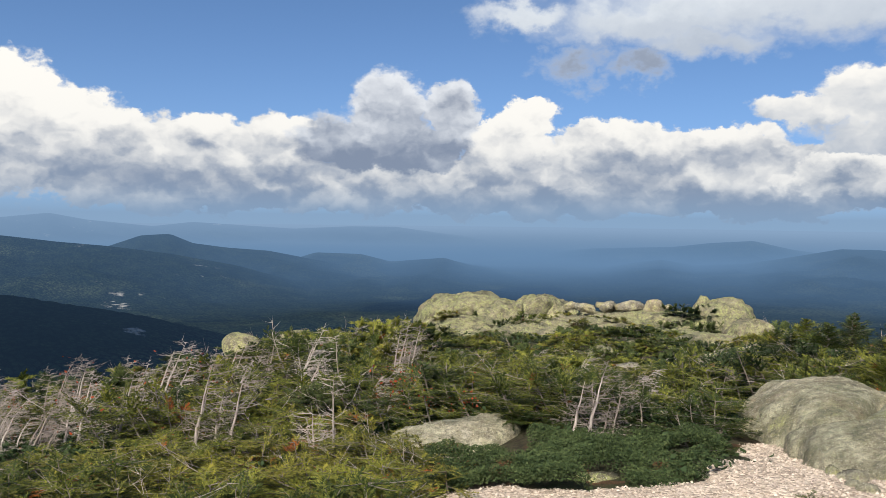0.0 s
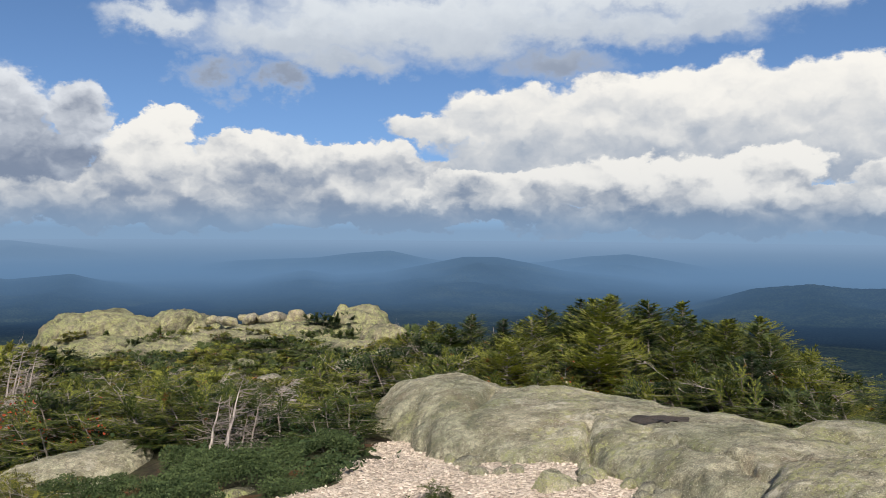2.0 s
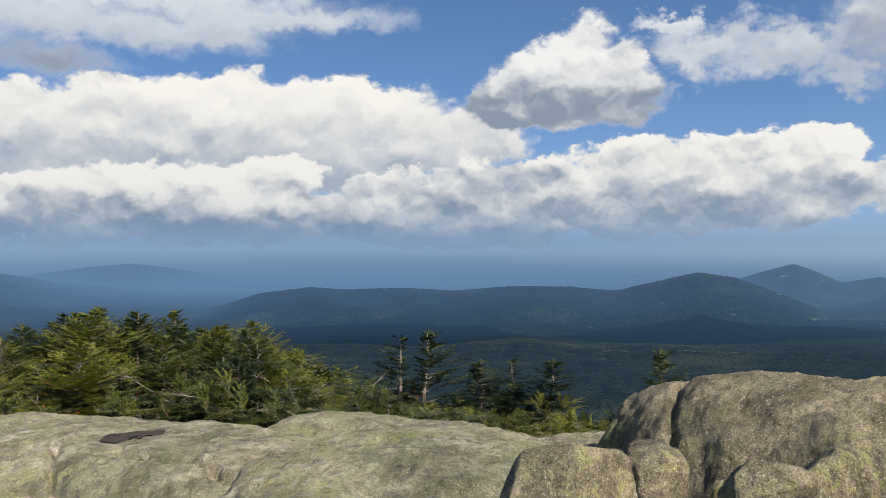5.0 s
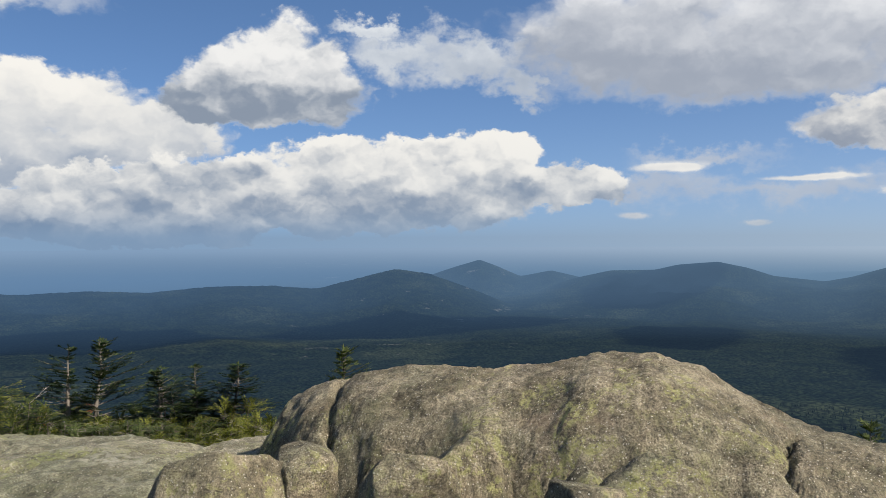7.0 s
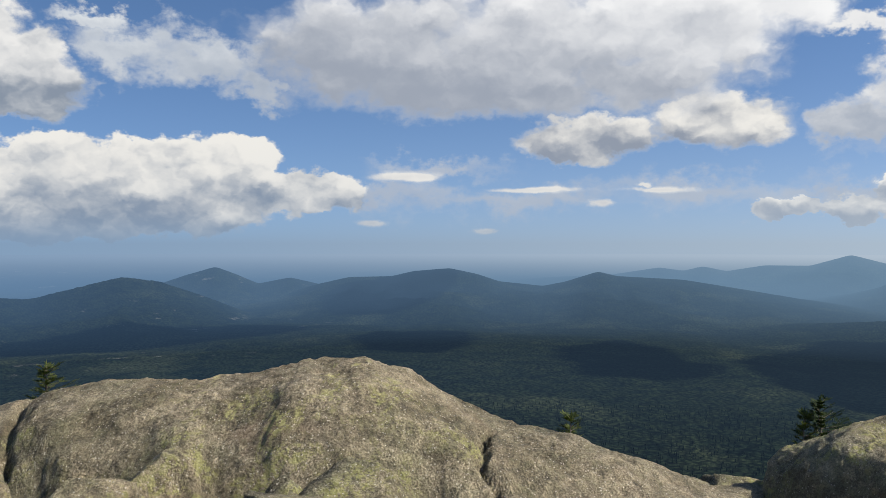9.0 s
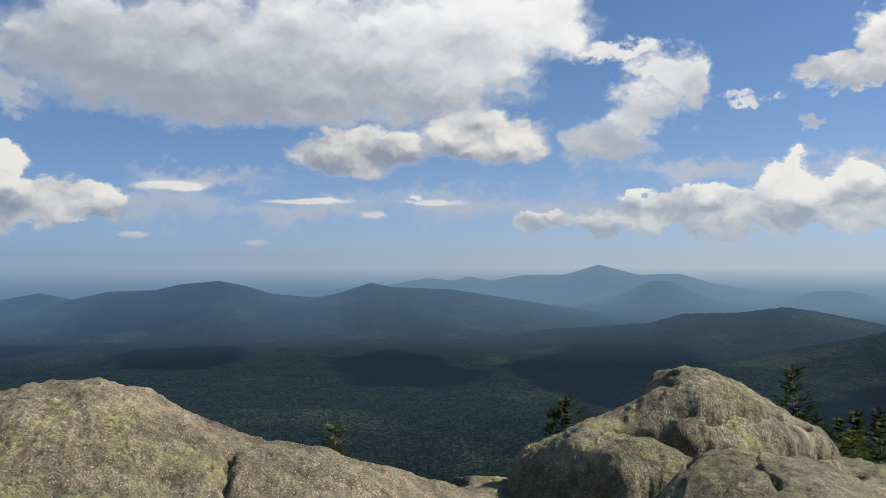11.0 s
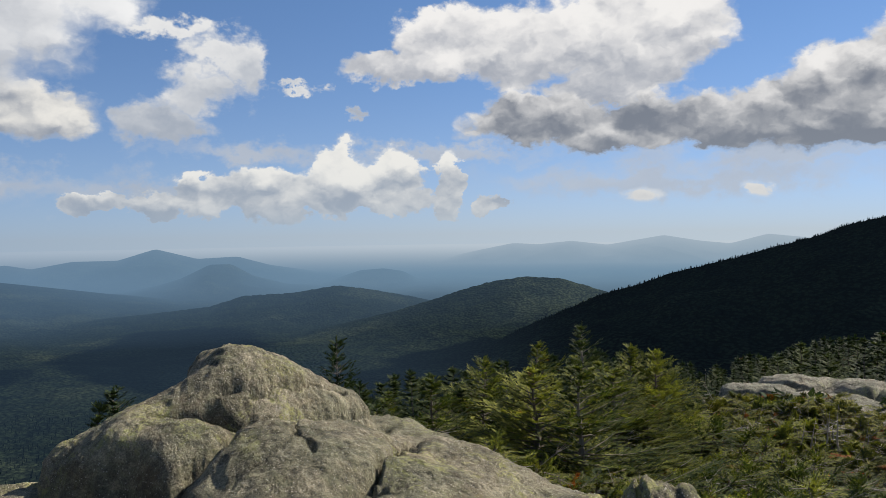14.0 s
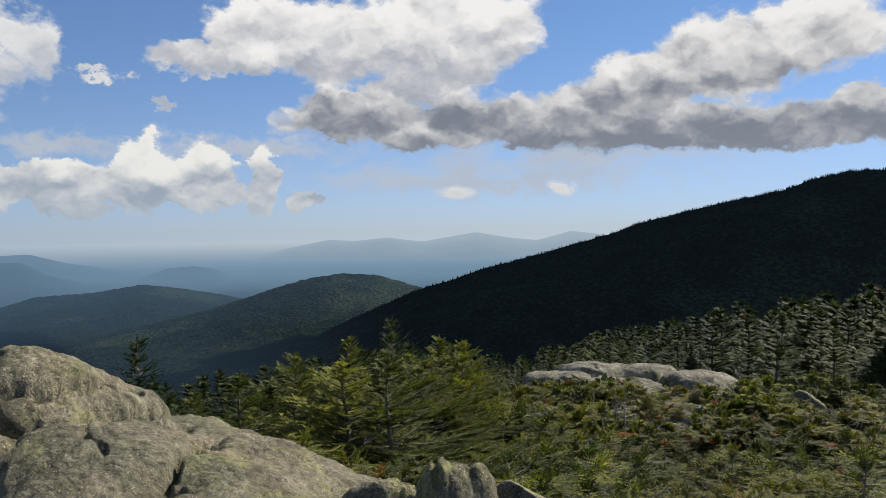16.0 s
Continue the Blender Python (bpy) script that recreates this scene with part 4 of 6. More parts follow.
outcrop = bedrock("rock_outcrop", "broken summit outcrop of pale granite greened by lichen", ROCK_GREEN, OUTCROP, 0.07, 0.03, 0.12,
        [([(-4.6, 27.0), (-4.2, 28.2), (-3.2, 28.6)], 0.10, 0.30), ([(-2.9, 26.5), (-2.6, 27.4), (-1.2, 27.6)], 0.12, 0.35), ([(-1.0, 26.4), (0.8, 25.5), (2.2, 24.7)], 0.10, 0.25),
         ([(-3.4, 23.0), (-2.6, 24.5), (-2.8, 26.2)], 0.10, 0.25), ([(0.2, 24.6), (1.0, 24.4), (2.4, 24.2)], 0.08, 0.2), ([(-6.0, 25.6), (-5.2, 27.0), (-5.0, 28.2)], 0.1, 0.25)], seed=31)
PALE = [(10.0, -17.0, 0.9, 0.6, 20, -1.10, 0.35, 3.2, 0, 0), (9.6, -17.9, 1.1, 0.6, 0, -1.02, 0.4, 3.2, 0, 0), (8.6, -18.3, 1.1, 0.6, 0, -1.00, 0.4, 3.2, 0, 0), (7.4, -18.2, 1.0, 0.6, 0, -1.04, 0.35, 3.0, 0, 0),
        (6.6, -17.9, 0.8, 0.5, 0, -1.12, 0.35, 3.2, 0, 0), (8.3, -16.9, 1.0, 0.6, 10, -1.10, 0.3, 3.2, 0, 0), (7.6, -16.1, 0.9, 0.6, 20, -1.12, 0.3, 3.0, 0, 0), (6.8, -15.4, 0.8, 0.55, 30, -1.12, 0.3, 3.0, 0, 0),
        (6.35, -14.6, 0.6, 0.55, 30, -1.14, 0.3, 3.0, 0, 0), (6.15, -13.85, 0.42, 0.5, 20, -1.16, 0.3, 3.0, 0, 0)]
bedrock("rock_ledge", "pale bare granite ledge running through the scrub", ROCK_BARE, PALE, 0.04, 0.02, 0.05,
        [([(9.1, -17.2), (9.0, -18.6)], 0.05, 0.2), ([(10.6, -17.45), (8.9, -17.5), (7.6, -17.6), (6.2, -17.4)], 0.07, 0.25), ([(8.0, -17.7), (7.9, -18.8)], 0.05, 0.2), ([(8.6, -16.4), (7.2, -16.6)], 0.06, 0.22),
         ([(7.5, -15.6), (6.6, -15.9)], 0.05, 0.2), ([(6.9, -14.9), (6.0, -15.1)], 0.05, 0.18), ([(6.7, -14.2), (5.9, -14.2)], 0.05, 0.18)], seed=41)

NEAR = "boulders at the foot of the great boulder"
stone("stone", "large rounded granite stone with one shaded side", ROCK, 3.62, 2.24, 1.31, 0.42, 0.40, 0.44, 20, 1, NEAR, 0, detail=5, angular=0.6)
stone("stone", "long low rounded stone of grey granite", ROCK, 3.89, 1.96, 1.27, 0.22, 0.20, 0.2, 10, 2, NEAR, detail=5, angular=0.5)
stone("stone", "tilted wedge of brown granite", ROCK, 3.7, 1.33, 1.36, 0.24, 0.20, 0.30, -60, 3, NEAR, 12, detail=5, angular=0.8)
stone("stone", "squared block of granite with a crack", ROCK, 4.0, 1.19, 1.38, 0.20, 0.23, 0.34, 15, 4, NEAR, 6, detail=5, angular=0.9)
stone("stone", "long low granite stone crusted with yellow lichen", ROCK_DARK, 3.82, 0.35, 1.39, 0.17, 0.28, 0.34, 5, 5, NEAR, 6, detail=5, angular=0.8)
stone("stone", "flat brown stone of rough granite", ROCK, 3.59, 0.54, 1.35, 0.17, 0.22, 0.2, -10, 6, NEAR, 5, detail=5, angular=0.8)
stone("stone", "very small dark rounded stone", ROCK_DARK, 4.12, 1.72, 1.10, 0.05, 0.06, 0.08, 0, 7, NEAR)
stone("stone", "low dark slab of granite at the boulder's foot", ROCK_DARK, 3.82, 0.55, 1.33, 0.12, 0.14, 0.2, 0, 8, NEAR, 4, angular=0.8)
stone("stone", "flat granite stone half sunk in soil", ROCK, 3.8, 1.2, 1.10, 0.2, 0.22, 0.12, 40, 9, NEAR, angular=0.8)
bedrock("rock_lump", "jagged upright lump of lichened rock", ROCK_DARK, [(2.98, -3.77, 0.20, 0.17, 30, 1.04, 0.30, 2.0, 0, 0), (3.02, -3.70, 0.10, 0.09, 0, 1.10, 0.2, 1.8, 0, 0), (3.22, -3.62, 0.17, 0.15, 0, 0.95, 0.3, 2.2, 0, 0),
                                                                                        (2.86, -3.86, 0.12, 0.12, 20, 1.02, 0.3, 2.0, 0, 0)], 0.011, 0.012, 0.034,
        [([(2.9, -3.6), (3.02, -3.8), (3.0, -3.95)], 0.014, 0.08), ([(3.12, -3.55), (3.1, -3.8)], 0.014, 0.10)], seed=61)
stone("stone", "low sloping granite stone beside the jagged lump", ROCK_DARK, 2.72, -4.05, 0.93, 0.30, 0.24, 0.2, 30, 13, NEAR, 6, detail=5, angular=0.8)
stone("stone", "low flat granite stone in the notch between rocks", ROCK_DARK, 7.15, -1.9, 0.50, 0.36, 0.30, 0.3, 20, 11, NEAR, 5, detail=5, angular=0.7)
stone("stone", "low granite stone in the notch between rocks", ROCK_DARK, 6.4, -1.45, 0.52, 0.34, 0.3, 0.3, 0, 14, NEAR, detail=5, angular=0.7)
TRAIL = "boulders beside the gravel"
bedrock("ground_stone", "pale sloping granite stone half buried in the heath", ROCK_SLAB, [(-1.85, 8.72, 0.40, 0.72, -38, -0.07, 0.3, 2.6, 0.05, 0.12), (-1.45, 9.05, 0.36, 0.42, -20, -0.02, 0.3, 2.4, 0, 0.1)], 0.03, 0.03, 0.03, seed=13)
stone("stone", "lichened round stone half buried in gravel", ROCK_GREEN, -0.11, 6.95, 0.12, 0.42, 0.32, 0.3, 0, 14, TRAIL)
stone("stone", "small grey block at the edge of the gravel", ROCK_SLAB, 2.22, 5.82, 0.46, 0.24, 0.2, 0.2, -10, 15, TRAIL, angular=1.0)
stone("stone", "small round boulder crusted with yellow lichen", ROCK_GREEN, 6.62, 12.1, -0.10, 0.33, 0.28, 0.5, 0, 16, TRAIL)
stone("stone", "small bright white quartz stone", ROCK_BARE, 7.7, 10.8, -0.38, 0.16, 0.1, 0.3, 0, 17, TRAIL)
stone("stone", "flat pale stone among the heath", ROCK_BARE, 1.85, 15.9, -0.20, 0.5, 0.3, 0.3, 10, 18, TRAIL)
stone("stone", "flat pale stone among the heath", ROCK_BARE, 0.25, 15.1, -0.34, 0.45, 0.35, 0.3, -20, 19, TRAIL)
stone("stone", "grey sloping stone among the heath", ROCK_SLAB, 2.7, 17.4, -0.28, 0.8, 0.55, 0.6, 10, 20, TRAIL)
stone("stone", "lichened boulder among the dwarf firs", ROCK_GREEN, -9.3, 20.0, -0.86, 0.7, 0.5, 0.7, 0, 21, TRAIL)
stone("stone", "lichened boulder among the dwarf firs", ROCK_GREEN, -8.6, 21.6, -0.96, 0.6, 0.5, 0.7, 0, 22, TRAIL)
stone("stone", "lichened boulder among the dwarf firs", ROCK_GREEN, -7.4, 21.4, -0.92, 0.8, 0.5, 0.7, 0, 24, TRAIL)
stone("stone", "dark shaded boulder among the scrub", ROCK_DARK, 4.45, -16.1, -0.75, 0.38, 0.3, 0.6, 0, 25, TRAIL)
stone("stone", "low pale stone in the scrub", ROCK_BARE, 4.15, -11.95, -1.08, 0.4, 0.28, 0.3, 0, 26, TRAIL)
rng = np.random.RandomState(4)
for i, u in enumerate((0.0, 0.06, 0.15, 0.19, 0.30, 0.36, 0.41, 0.47, 0.60, 0.74, 0.80, 0.93)):
    big = rng.uniform(0.10, 0.20) + (0.14 if i in (5, 8, 10) else 0)
    stone("cairn_stone", "loose weathered stone lying on the outcrop", (ROCK_DARK, ROCK, ROCK_BARE)[i % 3], -1.3 + 3.3 * u, 27.3 - 0.5 * u + rng.uniform(-.4, .4),
          -0.68 + 0.10 * u + big * 0.9, big * rng.uniform(1.3, 2.1), big, big * 0.75 + 0.04, rng.uniform(0, 180), 50 + i, "stones piled on the outcrop", rng.uniform(-15, 15), detail=3, angular=0.9)

for i, (px, py, top, wide, high) in enumerate([(-4.6, 28.0, -0.34, 1.15, 0.8), (-2.5, 27.8, -0.38, 0.75, 0.6), (2.75, 25.8, -0.06, 0.75, 0.8), (3.3, 23.7, -0.46, 0.55, 0.6), (2.7, 22.3, -0.74, 0.75, 0.5), (-2.4, 25.0, -0.74, 0.7, 0.45),
                                               (-0.6, 22.0, -0.86, 0.6, 0.4), (0.7, 21.5, -0.85, 0.42, 0.4), (2.0, 18.9, -0.62, 0.36, 0.25), (0.05, 18.0, -0.78, 0.5, 0.35), (1.6, 25.4, -0.6, 0.6, 0.5), (-3.5, 24.0, -0.95, 0.7, 0.5), (-1.5, 24.6, -0.88, 0.6, 0.4)]):
    block = stone("block", "yellow-green lichened boulder of the broken outcrop" if i not in (4, 8, 9) else "bare pale granite stone below the outcrop", ROCK_GREEN if i not in (4, 8, 9) else ROCK_BARE,
          px, py, top, wide, wide * 0.75, high, 37 * i, 150 + i, "", 5, category="", detail=5 if wide > 0.7 else 4, angular=0.9)
    block.parent = outcrop
rng = np.random.RandomState(21)
for i in range(30):
    u, away = rng.rand(), rng.uniform(-0.1, 0.55)
    px, py = 1.75 + 1.6 * u - away * 0.7, 7.35 - 2.5 * u - away * 0.35
    size = rng.uniform(0.035, 0.11)
    stone("loose_stone", "pale broken granite stone lying on the gravel", ROCK_BARE if i % 4 else ROCK_SLAB, px, py, height_at(px, py) + 0.03 + size * 0.8,
          size * rng.uniform(0.9, 1.6), size, size * 0.9, rng.uniform(0, 180), 80 + i, "loose stones at the foot of the slab", rng.uniform(-12, 12), detail=2, angular=1.0)
# the dried-up pool in the slab
turns = np.linspace(0, 2 * math.pi, 40, endpoint=False)
edge = 0.34 + 0.03 * np.sin(3 * turns + 1) + 0.02 * np.sin(7 * turns)
pool, pool_faces = [], []
for k in range(1, 8):
    for a, e in zip(turns, edge):
        px, py = 3.62 + e * k / 7 * 0.8 * math.cos(a), 6.86 + e * k / 7 * 0.66 * math.sin(a)
        pool.append((px, py, surface_height("rock_slab", px, py) + 0.012))
pool_faces = [tuple(f) for f in grid_faces(7, 40, True)] + [tuple(range(40))]
tagged(new("puddle", mesh_from("puddle", pool, pool_faces, [PUDDLE_MUD])), "dark drying puddle in a hollow of the slab", "puddle", kind="structure")


# ---- plants: wind-dwarfed firs and spruces, dead wood, heath ----
class Bunch:
    """Gathers triangles of one mesh."""

    def __init__(self):
        self.v, self.f, self.n = [], [], 0

    def add(self, v, f):
        self.v.append(v), self.f.append(np.asarray(f) + self.n)
        self.n += len(v)

    def mesh(self, name, mat, smooth=False):
        return mesh_from(name, np.concatenate(self.v), np.concatenate(self.f), [mat], smooth)


def tube(bunch, points, radii, sides=5):
    points = np.asarray(points, float)
    ring = np.linspace(0, 2 * math.pi, sides, endpoint=False)
    way = np.gradient(points, axis=0)
    way /= np.linalg.norm(way, axis=1)[:, None] + 1e-9
    aid = np.where(np.abs(way[:, 2:3]) > 0.8, [[1.0, 0, 0]], [[0, 0, 1.0]])
    s = np.cross(way, aid)
    s /= np.linalg.norm(s, axis=1)[:, None] + 1e-9
    u = np.cross(s, way)
    v = points[:, None, :] + np.asarray(radii)[:, None, None] * (np.cos(ring)[None, :, None] * s[:, None, :] + np.sin(ring)[None, :, None] * u[:, None, :])
    q = grid_faces(len(points), sides, True)
    bunch.add(v.reshape(-1, 3), np.concatenate([q[:, [0, 1, 2]], q[:, [0, 2, 3]]]))


def needles(bunch, rng, start, way, up, length, seg, wide):
    """One twig: a brush of slim needles in pairs along it, pointing forward, with a tuft at the tip."""
    m = max(3, int(length / seg))
    t = (np.arange(m) + 0.2) / m
    side = np.cross(way, up)
    side /= np.linalg.norm(side) + 1e-9
    base = start + way * (t * length)[:, None] - up * (0.10 * length * t ** 2)[:, None]
    out = []
    for sgn in (-1, 1):
        reach = wide * (1 - 0.5 * t) * rng.uniform(0.7, 1.3, m)
        tip = base + side * (sgn * reach)[:, None] + way * (seg * rng.uniform(0.9, 1.6, m))[:, None] + up * (reach * rng.uniform(-0.1, 0.5, m))[:, None]
        out.append(np.stack([base - way * seg * 0.5, base + way * seg * 0.6, tip], 1).reshape(-1, 3))
    top = start + way * length - up * 0.10 * length
    out.append(np.stack([top - side * wide * 0.3 - way * seg, top + side * wide * 0.3 - way * seg, top + way * seg * 1.2]))
    v = np.concatenate(out)
    bunch.add(v, np.arange(len(v)).reshape(-1, 3))


def branch(wood, leaf, rng, start, way, length, seg, wide, thick=0.006, bare=0.25, droop=0.15, every=0.030):
    """A side branch: a bending stem with flat sprays of twigs on both sides."""
    way = way / np.linalg.norm(way)
    up = np.array([0, 0, 1.0]) - way * way[2]
    up /= np.linalg.norm(up) + 1e-9
    side = np.cross(way, up)
    t = np.linspace(0, 1, 4)
    line = start + way * (t * length)[:, None] + up * (length * (droop * (t ** 2) - 0.5 * droop * t))[:, None] + side * (length * rng.uniform(-0.1, 0.1) * t ** 2)[:, None]
    if wood is not None:
        tube(wood, line, thick * (1.05 - t), 3)
    if leaf is None:
        return line
    k = max(3, int(length * (1 - bare) / every))
    for i in range(k):
        s = bare + (1 - bare) * (i + rng.uniform(0, 0.8)) / k
        at = start + way * (s * length) + up * (length * (droop * s * s - 0.5 * droop * s))
        sgn = 1 if i % 2 else -1
        twig = way * rng.uniform(0.6, 1.0) + side * sgn * rng.uniform(0.5, 0.9) + up * rng.uniform(-0.08, 0.16)
        twig /= np.linalg.norm(twig)
        needles(leaf, rng, at, twig, up, length * 0.30 * (1.2 - 0.7 * s) * rng.uniform(0.7, 1.3) + 0.03, seg, wide)
    needles(leaf, rng, start + way * length * bare, way, up, length * (1 - bare), seg, wide)
    return line


def spire(name, label, seed, h, girth, mat, seg=0.026, wide=0.036, gap=0.062, flag=0.0, lower=0.12, sparse=0.0, bare=0.22, twiggy=True):
    """An upright spruce: a tapering trunk, whorls of branches, thinner where the wind sits."""
    rng = np.random.RandomState(seed)
    tree = new(name)
    wood, leaf = Bunch(), Bunch()
    k = 9
    t = np.linspace(0, 1, k)
    bend = np.stack([np.cumsum(rng.uniform(-.02, .02, k)), np.cumsum(rng.uniform(-.02, .02, k)), t * h], -1)
    tube(wood, bend, 0.022 * h * (1.03 - t) + 0.002, 6)
    z = lower * h
    while z < h * 0.985:
        f = z / h
        reach = girth * (1 - f) ** 0.8 * (0.55 + 0.45 * min(1, f / 0.15)) + 0.05
        n = max(3, int(6 * (1 - f) + 3))
        off = rng.uniform(0, 6.28)
        reach *= rng.uniform(0.78, 1.15)
        for i in range(n):
            if rng.rand() < sparse:
                continue
            a = off + 6.283 * i / n + rng.uniform(-.3, .3)
            lee = 1 + flag * math.cos(a - 2.8)
            d = np.array([math.cos(a), math.sin(a), rng.uniform(-0.1, 0.35) + 0.5 * f])
            at = np.array([np.interp(z, bend[:, 2], bend[:, 0]), np.interp(z, bend[:, 2], bend[:, 1]), z])
            branch(wood if twiggy else None, leaf, rng, at, d, max(0.06, reach * lee * rng.uniform(0.65, 1.2)), seg, wide, 0.006 + 0.004 * (1 - f), bare, every=0.036 if twiggy else 0.085)
        z += gap * (1.1 - 0.5 * f) * rng.uniform(0.8, 1.2) * (0.6 + 0.4 * h)
    needles(leaf, rng, np.array([bend[-1, 0], bend[-1, 1], h * 0.93]), np.array([0, 0, 1.0]), np.array([1.0, 0, 0]), h * 0.1, seg, wide)
    part("trunk", wood.mesh(name + "_trunk", BARK, True), tree)
    tagged(part("needles", leaf.mesh(name + "_needles", mat), tree), kind="stuff")
    return tagged(tree, label, "conifer")


def dwarf(name, label, seed, h, spread, mat, seg=0.020, wide=0.026, count=34, dead=0.2, lean=(-0.5, 0.2), twiggy=True):
    """A krummholz bush: crooked stems that lie with the wind, sprays in flat tiers, some bare grey wood."""
    rng = np.random.RandomState(seed)
    bush = new(name)
    wood, leaf, bare_wood = Bunch(), Bunch(), Bunch()
    stems = []
    for i in range(rng.randint(5, 8)):
        a, r = rng.uniform(0, 6.28), spread * 0.55 * math.sqrt(rng.uniform(0.02, 1))
        hh = h * rng.uniform(0.6, 1.05)
        foot = np.array([r * math.cos(a), r * math.sin(a), -0.06])
        tip = foot + np.array([lean[0] * hh * rng.uniform(0.3, 1.2), lean[1] * hh * rng.uniform(-1, 1.5), hh])
        mid = foot * 0.5 + tip * 0.5 + np.array([rng.uniform(-.08, .08), rng.uniform(-.08, .08), -0.06])
        t = np.linspace(0, 1, 6)[:, None]
        line = foot * (1 - t) ** 2 + 2 * mid * t * (1 - t) + tip * t * t
        tube(wood, line, np.linspace(0.017, 0.003, 6) * (0.7 + 0.5 * h), 5)
        stems.append(line)
    for i in range(int(count * 1.9)):
        line = stems[i % len(stems)]
        tier = (i // len(stems)) % 4
        s = 0.26 + 0.23 * tier + rng.uniform(-0.07, 0.07)
        at = np.array([np.interp(s, np.linspace(0, 1, 6), line[:, c]) for c in range(3)])
        a = rng.uniform(0, 6.28)
        d = np.array([math.cos(a) + lean[0] * 0.7, math.sin(a) + lean[1] * 0.7, rng.uniform(-0.10, 0.14)])
        branch(wood if twiggy else None, leaf, rng, at, d, spread * rng.uniform(0.20, 0.46) * (1.2 - 0.55 * s), seg, wide, 0.006, 0.15, 0.15)
    for line in stems:
        for q in range(3):
            d = line[-1] - line[-3] + rng.normal(size=3) * 0.12
            branch(wood if twiggy else None, leaf, rng, line[-2], d, h * rng.uniform(0.25, 0.4), seg, wide, 0.004, 0.05, 0.1)
    for i in range(int(count * dead)):
        line = stems[rng.randint(len(stems))]
        at = line[rng.randint(1, 6)]
        a = rng.uniform(0, 6.28)
        d = np.array([math.cos(a) + lean[0], math.sin(a), rng.uniform(0.0, 0.9)])
        twig = branch(bare_wood, None, rng, at, d, spread * rng.uniform(0.2, 0.42), seg, wide, 0.004)
        for q in range(5):
            b = twig[rng.randint(1, 4)]
            branch(bare_wood, None, rng, b, d + rng.normal(size=3) * 0.5, spread * rng.uniform(0.08, 0.2), seg, wide, 0.003)
    tagged(part("stem", wood.mesh(name + "_stem", BARK, True), bush), kind="stuff")
    tagged(part("needles", leaf.mesh(name + "_needles", mat), bush), kind="stuff")
    if bare_wood.n:
        tagged(part("dead_twig", bare_wood.mesh(name + "_dead", DEAD, True), bush, "bleached grey dead twigs"), kind="stuff")
    return tagged(bush, label, "dwarf fir")


def snag(name, label, seed, h, stems=3, lean=(0.2, 0.1), bushy=24, fine=6):
    """A dead fir: bare grey stems, swept brittle branches and twigs."""
    rng = np.random.RandomState(seed)
    tree = new(name)
    trunk, twigs = Bunch(), Bunch()
    for i in range(stems):
        hh = h * (1.0 if i == 0 else rng.uniform(0.5, 0.95))
        foot = np.array([rng.uniform(-.25, .25), rng.uniform(-.25, .25), -0.06]) * (1 if i else 0.2)
        t = np.linspace(0, 1, 7)
        line = foot + np.stack([lean[0] * hh * t ** 1.5 + np.cumsum(rng.uniform(-.02, .02, 7)), lean[1] * hh * t ** 1.5 + np.cumsum(rng.uniform(-.02, .02, 7)), hh * t], -1)
        tube(trunk, line, (0.016 * h + 0.008) * (1.05 - t), 6)
        for j in range(bushy):
            s = rng.uniform(0.12, 1.0)
            at = np.array([np.interp(s, t, line[:, c]) for c in range(3)])
            a = rng.uniform(0, 6.28)
            d = np.array([math.cos(a) + lean[0] * 2.5, math.sin(a) + lean[1] * 2.5, rng.uniform(-0.12, 0.28)])
            one = branch(twigs, None, rng, at, d, h * rng.uniform(0.14, 0.36) * (1.2 - 0.6 * s), 0.03, 0.03, 0.0065, droop=rng.uniform(-.2, .4))
            for q in range(fine):
                b = one[rng.randint(1, 4)]
                branch(twigs, None, rng, b, d + rng.normal(size=3) * np.array([0.7, 0.7, 0.35]), h * rng.uniform(0.05, 0.17), 0.03, 0.03, 0.0035)
    part("trunk", trunk.mesh(name + "_trunk", DEAD, True), tree)
    tagged(part("twig", twigs.mesh(name + "_twigs", DEAD, True), tree), kind="stuff")
    return tagged(tree, label, "dead fir")


